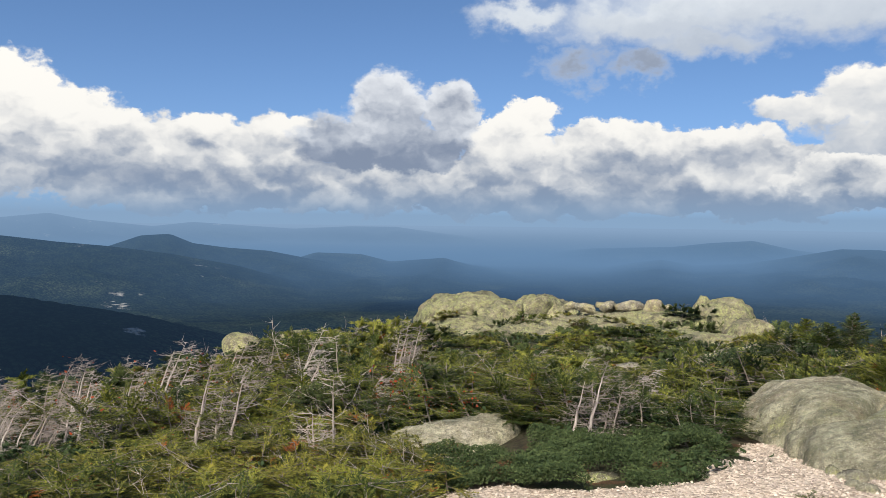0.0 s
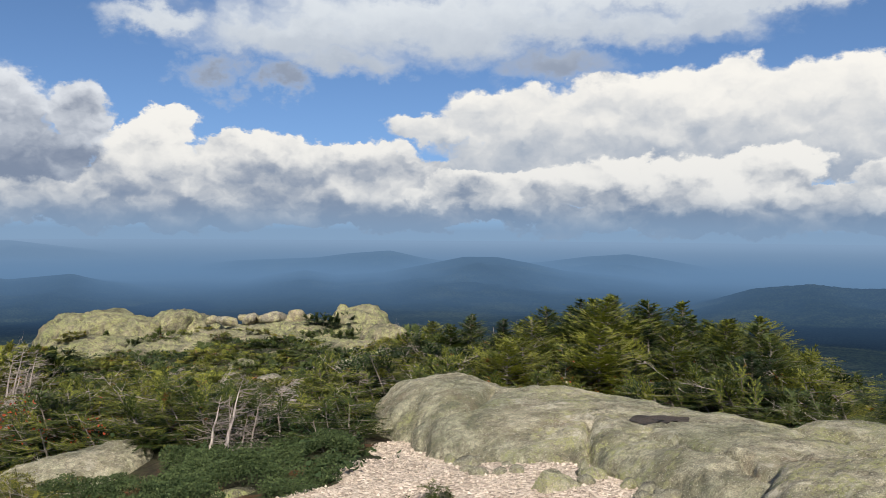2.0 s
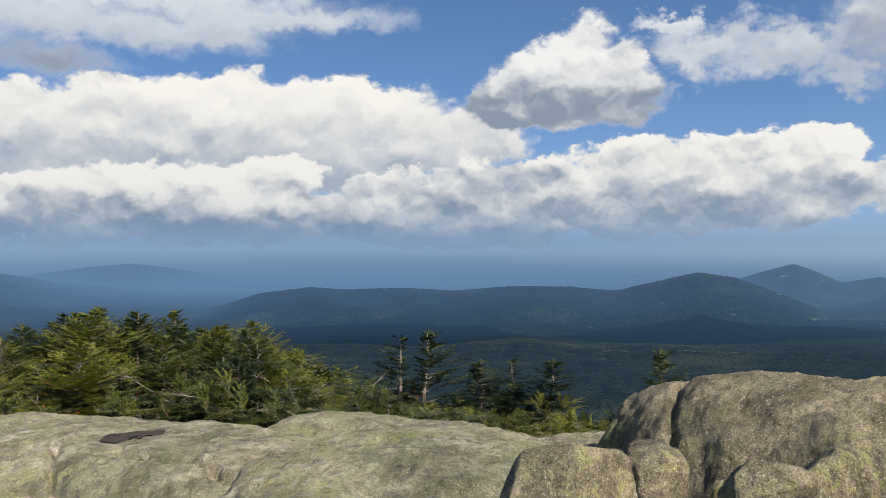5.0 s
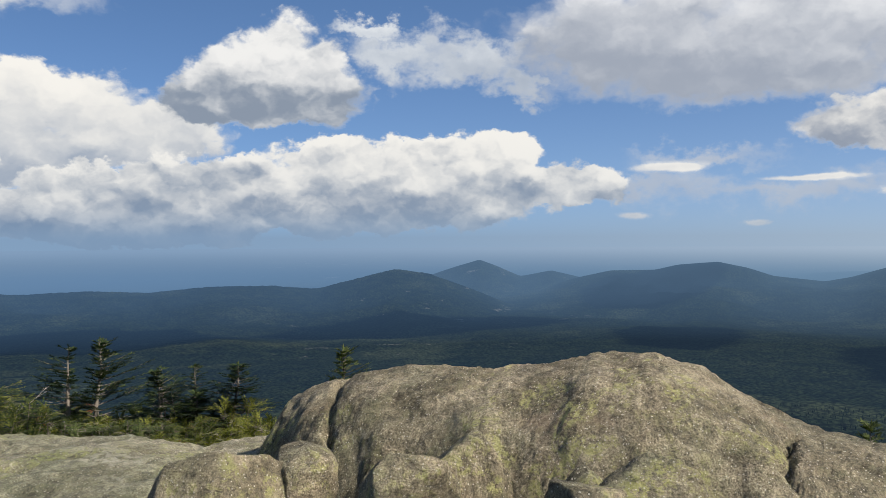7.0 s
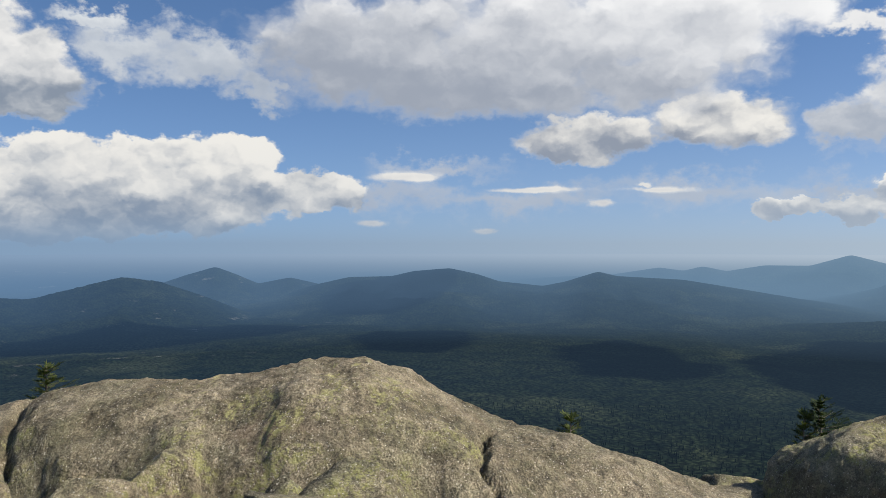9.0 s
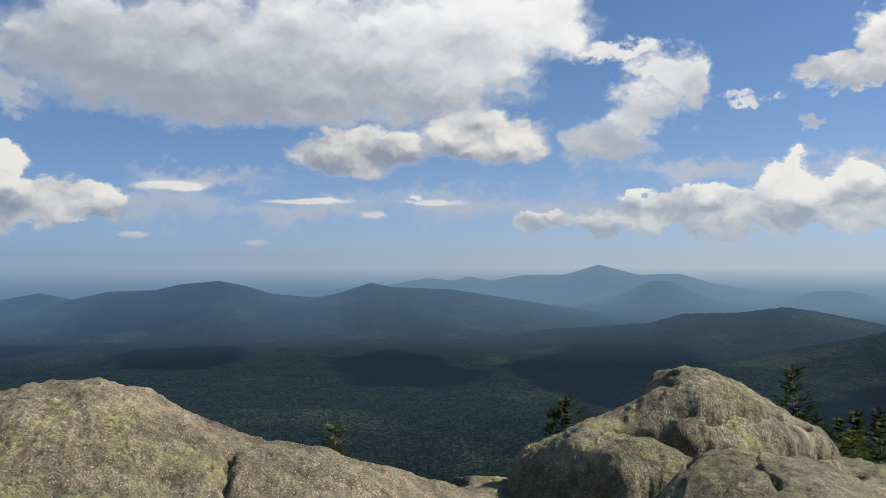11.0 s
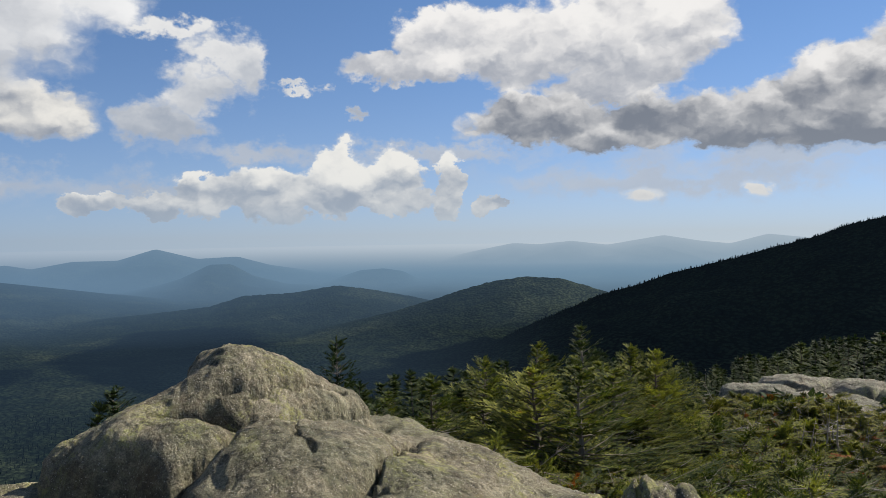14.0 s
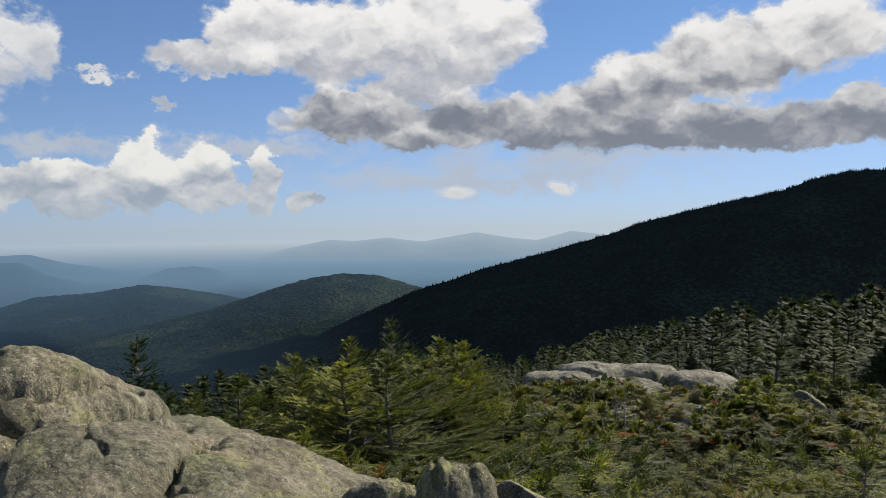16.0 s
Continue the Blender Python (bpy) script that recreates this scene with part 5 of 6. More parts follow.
FAR_AWAY = pose(0, 0, -400)
kinds = {
    "dwarf": [dwarf("dwarf_fir", "low wind-bent fir with flat green sprays", 1, 0.62, 1.25, NEEDLE, count=44),
              dwarf("dwarf_fir", "dense low fir mat, green with yellow tips", 2, 0.50, 1.35, NEEDLE, count=46, dead=0.06),
              dwarf("dwarf_fir", "dwarf fir with bleached dead twigs", 3, 0.72, 1.20, NEEDLE, count=42, dead=0.2),
              dwarf("yellow_fir", "yellowing low fir hugging the ground", 4, 0.45, 1.30, NEEDLE_GOLD, count=42, dead=0.1),
              dwarf("dwarf_spruce", "dark green low spruce thicket", 5, 0.66, 1.20, NEEDLE_DEEP, count=44, dead=0.1),
              dwarf("dwarf_fir", "browning half-dead dwarf fir full of twigs", 6, 0.6, 1.2, NEEDLE_BROWN, count=34, dead=0.45)],
    "far_dwarf": [dwarf("scrub_fir", "low wind-bent fir with flat green sprays", 11, 0.62, 1.25, NEEDLE, 0.042, 0.050, 34, twiggy=False),
                  dwarf("scrub_fir", "yellowing low fir hugging the ground", 12, 0.5, 1.35, NEEDLE_GOLD, 0.042, 0.050, 34, 0.3, twiggy=False),
                  dwarf("dwarf_spruce", "dark green low spruce thicket", 13, 0.7, 1.2, NEEDLE_DEEP, 0.042, 0.050, 34, twiggy=False)],
    "spire": [spire("spruce", "small upright spruce, dark green", 21, 1.5, 0.75, NEEDLE_DEEP),
              spire("spruce", "narrow young spruce with a pointed leader", 22, 1.7, 0.58, NEEDLE_DEEP, flag=0.3),
              spire("fir", "bushy green fir with upright tips", 23, 1.3, 0.78, NEEDLE),
              spire("fir", "yellowish green fir, thin on the windward side", 24, 1.4, 0.62, NEEDLE, flag=0.4, sparse=0.15)],
    "far_spire": [spire("spruce", "slim spruce of the summit wood", 31, 2.2, 0.62, NEEDLE_DEEP, 0.075, 0.075, 0.11, twiggy=False),
                  spire("spruce", "slim spruce of the summit wood", 32, 1.8, 0.66, NEEDLE_DEEP, 0.075, 0.075, 0.11, twiggy=False),
                  spire("spruce", "slim spruce of the summit wood", 33, 2.6, 0.60, NEEDLE_DEEP, 0.075, 0.075, 0.11, twiggy=False)],
    "flag": [spire("spruce", "ragged flagged spruce with a bare lower trunk", 41, 1.75, 0.58, NEEDLE_DEEP, flag=0.8, lower=0.28, sparse=0.28, bare=0.3),
             spire("spruce", "ragged thin spruce, half its branches lost", 42, 1.3, 0.46, NEEDLE_DEEP, flag=0.6, lower=0.12, sparse=0.25, bare=0.3),
             spire("spruce", "small lone spruce with dense needles", 43, 0.9, 0.34, NEEDLE_DEEP, flag=0.5, lower=0.08, sparse=0.35, bare=0.2)],
    "snag": [snag("dead_fir", "bare bleached fir killed by the wind", 51, 1.15, 3),
             snag("dead_fir", "tangle of grey dead fir branches", 52, 0.85, 5, (0.45, 0.1), 22),
             snag("dead_fir", "leaning dead fir, grey and brittle", 53, 1.2, 3, (0.3, 0.2), 26),
             snag("dead_fir", "broken grey snag with short stubs", 54, 0.9, 2, (0.05, 0.05), 7, 2)],
}
for family in kinds.values():
    for ob in family:
        ob.matrix_basis = FAR_AWAY
spent = set()


def plant(kind, which, x, y, turn, size=1.0, group="", drop=0.03, wide=1.0, base=None):
    ob = kinds[kind][which % len(kinds[kind])]
    m = Matrix.Translation((x, y, (height_at(x, y) if base is None else base) - drop)) @ pose(0, 0, 0, 0, 0, turn) @ Matrix.Diagonal((size * wide, size * wide, size, 1))
    if ob.name in spent:
        ob = copy_thing(ob, m @ Matrix.Diagonal((1 / ob.scale[0], 1 / ob.scale[1], 1 / ob.scale[2], 1)))
    else:
        spent.add(ob.name)
        ob.matrix_basis = m
    if group:
        ob["group"] = group
    return ob


CLEAR = [(2.35, 9.6, 1.05), (3.4, 8.6, 1.2), (2.3, 7.65, 0.75), (4.2, 6.7, 1.8), (4.2, 8.0, 1.3), (5.9, 6.6, 1.3), (6.3, 5.4, 1.2), (4.75, 4.5, 1.5), (-1.75, 8.75, 1.05), (-1.6, 8.1, 0.85), (1.75, 8.4, 0.75), (1.9, 9.1, 0.8), (0.8, 16.5, 1.2), (1.3, 18.4, 1.4), (-2.5, 22.2, 1.5), (-0.12, 6.75, 0.25), (1.6, 7.1, 0.7), (1.2, 6.2, 0.9),
         (0.2, 6.2, 0.5), (-0.9, 6.1, 0.45), (2.2, 5.7, 1.2), (-5, 29, 2.2), (-2.3, 28.6, 1.8), (1.2, 26.6, 2.4), (3.2, 25.8, 1.2), (3.65, 23.3, 1.0), (-1.6, 25.2, 2.1), (-4.2, 25.4, 1.9), (1.2, 23.6, 1.5),
         (2.4, 20.6, 1.2), (0.4, 19.4, 1.1), (0, 17.3, 0.8), (-0.9, 21.6, 0.8), (1.9, 15.9, 0.7), (0.3, 15.1, 0.6), (2.7, 17.4, 0.9), (1.4, 14.2, 0.6), (10.0, -17.0, 0.8), (9.6, -17.9, 0.8), (8.6, -18.2, 0.9),
         (7.4, -18.1, 0.9), (6.6, -17.8, 0.7), (8.3, -16.9, 0.8), (7.6, -16.1, 0.7), (6.8, -15.4, 0.6), (6.3, -14.6, 0.5), (6.15, -13.9, 0.4), (4.2, -12.0, 0.4), (4.4, -16, 0.6)]


def is_clear(x, y, gap=0.25):
    if -13 < math.degrees(math.atan2(x, y)) < 9 and math.hypot(x, y) < 8.5:
        return False
    return all((x - cx) ** 2 + (y - cy) ** 2 > (cr + gap) ** 2 for cx, cy, cr in CLEAR)


def scatter(rng, a0, a1, r0, r1, spacing, tries):
    """Places in a sector, no two nearer than the spacing."""
    got = []
    for i in range(tries):
        a, r = radians(rng.uniform(a0, a1)), math.sqrt(rng.uniform(r0 * r0, r1 * r1))
        x, y = r * math.sin(a), r * math.cos(a)
        if is_clear(x, y) and all((x - u) ** 2 + (y - v) ** 2 > spacing ** 2 for u, v in got):
            got.append((x, y))
    return got


# how high the growth stands against the eye, in degrees by bearing: low where the outcrop is bare, high on the wooded brink
LOW_GROWTH = [(-46, -10), (-39.6, -9.6), (-33.1, -8.8), (-29.6, -8.3), (-26.0, -8.2), (-22.3, -7.7), (-18.5, -7.4), (-14.6, -6.8), (-12.8, -7.2), (-11.9, -8.9), (-8.7, -9.1), (-2.9, -8.9), (-1.0, -9.9), (6.4, -9.6), (8.1, -8.0), (9.5, -6.9), (14, -5.8)]
FRONT_GROWTH = [(-46, -14.8), (-27, -14.3), (-20, -13.4), (-14, -12.5), (-11, -10)]
TALL_GROWTH = [(7.0, -5.8), (8.9, -6.0), (11.2, -6.1), (14.2, -5.3), (16.3, -5.8), (19.1, -4.8), (21.3, -3.9), (24.0, -3.6), (25.9, -4.7), (27.6, -4.2), (29.1, -4.5), (31.4, -4.8), (34.8, -5.3), (37.1, -6.9), (39.0, -8.7), (40.2, -10.0)]
FIR_SLOPE = [(117, -9.5), (123.6, -8.8), (131.6, -8.8), (135.5, -7.8), (138.6, -7.3), (140.5, -7.8), (143.7, -8.3), (146.4, -8.7), (148.7, -8.0), (152.5, -6.8), (155.9, -6.4), (159.5, -5.4), (163.0, -4.4), (166.3, -3.8), (170.0, -3.5), (182, -3.5)]
GROWN = {"dwarf": [0.72, 0.60, 0.84, 0.55, 0.76, 0.7], "far_dwarf": [0.72, 0.60, 0.82], "spire": [1.53, 1.73, 1.33, 1.43], "far_spire": [2.22, 1.82, 2.62], "snag": [1.15, 0.85, 1.2, 0.9]}


def room(line, x, y):
    """Height between the ground and the line of growth at a place."""
    rise = np.interp(math.degrees(math.atan2(x, y)) % 360 if x > 0 else math.degrees(math.atan2(x, y)), [c[0] for c in line], [c[1] for c in line])
    return EYE_Z + math.hypot(x, y) * math.tan(radians(rise)) - height_at(x, y)


def fitted(kind, which, x, y, turn, size, group, line, wide=1.0):
    """A plant that stays under the line of growth, or none where there is no room for it."""
    most = room(line, x, y) / GROWN[kind][which]
    if most < 0.16:
        return None
    return plant(kind, which, x, y, turn, min(size, most), group, wide=wide * min(1.6, size / min(size, most)) ** 0.5)


def reaching(kind, which, x, y, turn, low, high, share, group, line, wide=1.0):
    """A tree grown to a share of the line of growth."""
    size = min(high, max(low, share * room(line, x, y) / GROWN[kind][which]))
    return plant(kind, which, x, y, turn, size, group, wide=wide)


rng = np.random.RandomState(77)
SCRUB, DEADWOOD = "dwarf firs of the summit heath", "dead firs of the summit heath"
for x, y in scatter(rng, -46, 14, 7.4, 13, 0.66, 2400):
    bearing, r = math.degrees(math.atan2(x, y)), math.hypot(x, y)
    dead = 0.85 if bearing < -25 and r > 9.4 else 0.30 if bearing < -14 and r > 8.6 else 0.10
    if rng.rand() < dead:
        fitted("snag", rng.randint(3), x, y, rng.uniform(-40, 40), rng.uniform(0.75, 1.0), DEADWOOD, LOW_GROWTH)
    else:
        fitted("dwarf", rng.choice([0, 1, 2, 3, 3, 0, 3, 4] if bearing < -13 else [0, 0, 1, 2, 3, 0, 4, 0]), x, y, rng.uniform(-60, 60), rng.uniform(0.9, 1.35), SCRUB, FRONT_GROWTH if r < 9.4 and bearing < -14 else LOW_GROWTH)
for x, y in scatter(rng, -46, -13, 5.4, 7.5, 0.62, 300):
    fitted("dwarf", rng.choice([0, 1, 3, 3]), x, y, rng.uniform(-60, 60), rng.uniform(0.75, 1.05), SCRUB, FRONT_GROWTH)
for x, y in scatter(rng, -46, 12, 13, 24, 0.85, 1900):
    if rng.rand() < (0.6 if math.degrees(math.atan2(x, y)) < -26 else 0.16):
        fitted("snag", rng.randint(3), x, y, rng.uniform(-40, 40), rng.uniform(0.7, 1.0), DEADWOOD, LOW_GROWTH)
    else:
        fitted("far_dwarf", rng.choice([0, 0, 1, 2]), x, y, rng.uniform(0, 360), rng.uniform(0.8, 1.2), SCRUB, LOW_GROWTH)
for x, y in scatter(rng, 8, 38.5, 11.4, 18.5, 0.58, 2600):
    r, bearing = math.hypot(x, y), math.degrees(math.atan2(x, y))
    if r > 12.6 and rng.rand() < (0.30 if bearing > 35 else 0.62 if bearing > 17 else 0.30):
        reaching("spire", rng.choice([0, 2, 2, 3, 1]), x, y, rng.uniform(0, 360), 0.35, 1.7, rng.uniform(0.72, 1.0) if r > 14.5 else rng.uniform(0.5, 0.8), "spruces behind the slab", TALL_GROWTH, 1.3)
    else:
        fitted("dwarf", rng.choice([0, 1, 4, 0, 0, 2]), x, y, rng.uniform(-60, 60), rng.uniform(1.15, 1.5) * (0.92 if r < 13 else 1.25 if bearing > 19 else 0.9), "spruces behind the slab", TALL_GROWTH)
for x, y in scatter(rng, 37, 61, 10.6, 14.5, 0.72, 500):
    plant("dwarf", rng.choice([0, 2, 4, 0]), x, y, rng.uniform(0, 360), rng.uniform(0.6, 0.95), SCRUB)
for x, y in scatter(rng, 36, 62, 14.5, 18, 1.0, 160):
    plant("far_dwarf", rng.randint(3), x, y, rng.uniform(0, 360), rng.uniform(0.7, 0.95), SCRUB)
for x, y in scatter(rng, 117, 149, 7.2, 15, 0.62, 2400):
    r = math.hypot(x, y)
    if r > 9.5 and math.degrees(math.atan2(x, y)) < 144 and rng.rand() < 0.5:
        reaching("spire", rng.choice([1, 2, 2, 3, 3]), x, y, rng.uniform(0, 360), 0.4, 1.25, rng.uniform(0.6, 1.0), "young firs below the summit rocks", FIR_SLOPE, 1.25)
    else:
        plant("dwarf", rng.choice([0, 0, 1, 2, 3]), x, y, rng.uniform(-60, 60), rng.uniform(0.95, 1.35), "young firs below the summit rocks")
for x, y in scatter(rng, 147, 176, 7.6, 17, 0.64, 2300):
    near = math.hypot(x, y) < 13
    plant("dwarf" if near else "far_dwarf", rng.choice([0, 1, 3, 3]) if near else rng.choice([0, 1, 1]), x, y, rng.uniform(0, 360), rng.uniform(0.85, 1.2), SCRUB)
for x, y in scatter(rng, 118, 180, 15, 30, 0.92, 2600):
    if math.hypot(x, y) > 19.5:
        reaching("far_spire", rng.randint(3), x, y, rng.uniform(0, 360), 0.35, 1.5, rng.uniform(0.5, 1.0), "summit wood", FIR_SLOPE, 1.2)
    else:
        plant("far_dwarf", rng.choice([0, 1, 1]), x, y, rng.uniform(0, 360), rng.uniform(0.8, 1.1), "summit wood")


def summit_wood():
    """The spruces beyond the clearing, past counting: one mesh of many trees."""
    shapes = []
    for seed in (35, 36, 37):
        tree = spire("spruce", "", seed, 2.2, 0.62, NEEDLE_DEEP, 0.11, 0.10, 0.17, twiggy=False)
        for child in list(tree.children):
            me = child.data
            v = np.empty(len(me.vertices) * 3)
            me.vertices.foreach_get("co", v)
            f = np.empty(len(me.loops), int)
            me.loops.foreach_get("vertex_index", f)
            shapes.append((v.reshape(-1, 3), f.reshape(-1, 3), 1 if child.name.startswith("needles") else 0))
            bpy.data.objects.remove(child)
        bpy.data.objects.remove(tree)
    bunch, which = Bunch(), []
    for x, y in scatter(rng, 136, 182, 30, 62, 1.6, 1800):
        pick, turn = rng.randint(3), rng.uniform(0, 6.28)
        h = min(2.1, max(0.6, rng.uniform(0.65, 1.0) * room(FIR_SLOPE, x, y) / 2.22))
        c, t = math.cos(turn) * h, math.sin(turn) * h
        for v, f, mat in shapes[2 * pick:2 * pick + 2]:
            bunch.add(np.stack([v[:, 0] * c - v[:, 1] * t + x, v[:, 0] * t + v[:, 1] * c + y, v[:, 2] * h + height_at(x, y) - 0.03], -1), f)
            which += [mat] * len(f)
    me = mesh_from("summit_wood", np.concatenate(bunch.v), np.concatenate(bunch.f), [BARK, NEEDLE_DEEP], False, which)
    tagged(new("summit_wood", me), "dark slim spruces of the wood beyond the ledge", "wood", kind="stuff")


summit_wood()
plant("dwarf", 0, 1.32, 5.86, 30, 0.32, SCRUB)
for i in range(150):
    a, r = radians(rng.uniform(-12, 9)), rng.uniform(14.0, 22.0)
    x, y = r * math.sin(a), r * math.cos(a)
    if all((x - u) ** 2 + (y - v) ** 2 > (w * 0.75) ** 2 for u, v, w in [(2.4, 20.6, 1.0), (0.4, 19.4, 0.9), (1.9, 15.9, 0.6), (0.3, 15.1, 0.5), (2.7, 17.4, 0.8)]):
        plant("far_dwarf", rng.choice([0, 0, 1, 2]), x, y, rng.uniform(0, 360), rng.uniform(0.26, 0.46), SCRUB, wide=1.5)
# lone trees that stand out
EDGE = "lone spruces on the brink"
def tree_to(kind, which, x, y, turn, top, broad=1.0, group=EDGE):
    """A tree whose tip reaches a given height."""
    tall = {"flag": [1.75, 1.3, 0.9], "spire": [1.5, 1.7, 1.3, 1.4]}[kind][which]
    size = (top + 0.03 - height_at(x, y)) / (tall * 1.03)
    ob = plant(kind, which, x, y, turn, size, group)
    broad *= 1.4 if kind == "flag" else 1.15
    ob.matrix_basis = Matrix.Translation((x, y, height_at(x, y) - 0.03)) @ pose(0, 0, 0, 0, 0, turn) @ Matrix.Diagonal((broad, broad, size, 1))
    return ob


for kind, which, x, y, turn, top, broad in [("flag", 0, 9.85, 10.15, 0, 0.66, 1.0), ("flag", 1, 10.3, 10.0, 120, 0.71, 1.2), ("flag", 1, 10.47, 8.93, 200, 0.26, 1.0), ("flag", 0, 10.91, 8.73, 70, 0.28, 0.85),
                                            ("flag", 2, 10.6, 8.3, 0, -0.07, 1.3), ("flag", 1, 11.03, 7.92, 60, 0.33, 1.15), ("flag", 1, 10.29, 5.57, 90, 0.79, 0.9), ("flag", 2, 11.6, -0.9, 0, 0.04, 1.0),
                                            ("flag", 2, 12.42, -4.08, 40, -0.02, 0.9), ("flag", 1, 12.35, -4.32, 140, 0.16, 0.9), ("flag", 1, 11.22, -7.17, 0, 0.70, 0.85)]:
    tree_to(kind, which, x, y, turn, top, broad)
    if y > 5:
        plant("dwarf", 4, x - 0.3, y - 0.25, turn, 0.62, SCRUB)
        plant("dwarf", 0, x + 0.45, y - 0.5, turn + 70, 0.55, SCRUB)
for which, x, y, turn, top, broad in [(1, 8.9, -10.0, 0, 0.87, 1.0), (3, 8.98, -9.25, 50, 0.63, 1.1), (2, 9.56, -8.65, 90, 0.42, 1.1), (3, 8.34, -10.47, 130, 0.55, 1.1), (2, 8.06, -10.68, 200, 0.48, 1.0)]:
    tree_to("spire", which, x, y, turn, top, broad, "young firs below the summit rocks")
for kind, which, x, y, turn, size in [("snag", 3, 10.6, 9.0, 40, 1.1), ("snag", 3, 10.7, 5.3, 0, 0.8), ("spire", 1, 7.45, 16.2, 0, 1.0), ("spire", 0, 7.0, 16.6, 0, 1.0), ("far_dwarf", 2, 3.0, 26.6, 0, 1.0), ("far_dwarf", 0, 4.0, 26.4, 40, 1.2), ("far_dwarf", 2, 4.4, 25.6, 0, 1.1),
                                      ("far_dwarf", 0, 3.4, 27.6, 0, 1.2), ("far_dwarf", 2, 2.4, 27.9, 0, 1.0), ("far_dwarf", 2, 2.5, 24.4, 0, 0.9), ("far_dwarf", 0, -1.0, 30.2, 0, 1.0), ("flag", 2, -0.4, 31, 0, 0.8), ("flag", 2, 0.6, 31.5, 90, 0.8)]:
    plant(kind, which, x, y, turn, size, EDGE)
for px, py, which, size in [(2.3, 25.1, 2, 0.75), (1.7, 25.6, 2, 0.6), (-2.9, 26.4, 0, 0.45), (-1.4, 27.3, 1, 0.4), (-0.2, 25.9, 1, 0.45), (0.9, 25.4, 0, 0.4), (-3.2, 24.0, 2, 0.5), (-2.5, 23.4, 0, 0.6),
                            (-0.9, 23.8, 1, 0.5), (0.3, 24.5, 1, 0.45), (1.4, 24.4, 2, 0.5), (-4.4, 27.0, 0, 0.4), (-5.3, 26.6, 2, 0.5), (-4.9, 25.0, 1, 0.5), (-1.9, 25.5, 0, 0.35), (2.6, 23.9, 2, 0.6), (0.9, 22.6, 1, 0.5), (-0.2, 22.7, 2, 0.5)]:
    plant("far_dwarf", which, px, py, 57 * px + 31 * py, size, SCRUB, base=surface_height("rock_outcrop", px, py))
for x, y, turn, size in [(-4.0, 8.1, 30, 0.85), (0.0, 8.8, 0, 0.5), (6.9, -8.8, 0, 0.8), (6.25, -12.3, 20, 1.1), (6.05, -12.15, 80, 1.25), (6.45, -12.2, 140, 1.0), (7.6, -9.7, 40, 1.0), (6.65, -7.9, 0, 0.92), (0.3, 9.4, 60, 0.45), (1.3, 10.9, 0, 0.55), (-2.7, 7.6, 90, 0.8)]:
    plant("snag", 3 if size > 0.9 else 0, x, y, turn, size, "dead firs of the summit heath")


# ---- heath between the bushes, and gravel ----
def carpet(name, label, mat, sectors, leaf, seed, category, lift=0.05, avoid=True, gaps=-0.25):
    rng = np.random.RandomState(seed)
    V = []
    for a0, a1, r0, r1, count in sectors:
        a, r = np.radians(rng.uniform(a0, a1, count)), np.sqrt(rng.uniform(r0 ** 2, r1 ** 2, count))
        x, y = r * np.sin(a), r * np.cos(a)
        keep = fbm(np.stack([x, y, x * 0], -1), 0.9, 3, 0.5, seed) > gaps
        if avoid:
            for cx, cy, cr in CLEAR:
                keep &= (x - cx) ** 2 + (y - cy) ** 2 > (cr * 0.92) ** 2
        x, y = x[keep], y[keep]
        n = len(x)
        z = land(x, y) + rng.uniform(0, lift, n) + lift * 0.9 * (fbm(np.stack([x, y, x * 0], -1), 2.5, 2, 0.5, seed + 1) + 0.3)
        c = np.stack([x, y, z], -1)
        d1, d2 = rng.normal(size=(n, 3)), rng.normal(size=(n, 3))
        d1[:, 2] *= 0.6
        d2[:, 2] = np.abs(d2[:, 2]) * 0.8
        size = leaf * rng.uniform(0.6, 1.4, (n, 1))
        d1, d2 = d1 / np.linalg.norm(d1, axis=1)[:, None] * size, d2 / np.linalg.norm(d2, axis=1)[:, None] * size
        V.append(np.stack([c - d1 * 0.5, c + d2 * 0.9, c + d1 * 0.5, c - d2 * 0.5], 1).reshape(-1, 3))
    V = np.concatenate(V)
    return tagged(new(name, mesh_from(name, V, np.arange(len(V)).reshape(-1, 4), [mat], False)), label, category, kind="stuff")


carpet("heath_carpet", "dark green heath and crowberry mat between the firs", MAT_LEAF,
       [(-48, 15, 6.9, 14, 45000), (-46, 14, 14, 24, 20000), (10, 40, 11, 18, 14000), (36, 62, 9.8, 18, 10000), (116, 176, 6.5, 18, 42000)], 0.042, 5, "heath", 0.10)
carpet("heath_scrub", "low green scrub under the summit wood", MAT_LEAF, [(116, 182, 17, 36, 30000)], 0.13, 15, "heath", 0.25)
carpet("heath_mat", "bright low mat of mountain cranberry by the gravel", MAT_LEAF, [(-13, 8.5, 6.4, 8.6, 120000)], 0.015, 6, "heath", 0.13, gaps=-0.7)
carpet("red_leaves", "scattered rust-red autumn leaves in the scrub", RUST_LEAF, [(-18, -9, 9.6, 10.8, 700), (4.5, 7.5, 8.0, 8.5, 220), (20, 34, 11.5, 14, 500), (-45, -25, 8, 14, 600), (140, 160, 9, 14, 200)], 0.026, 8, "leaves", 0.45)


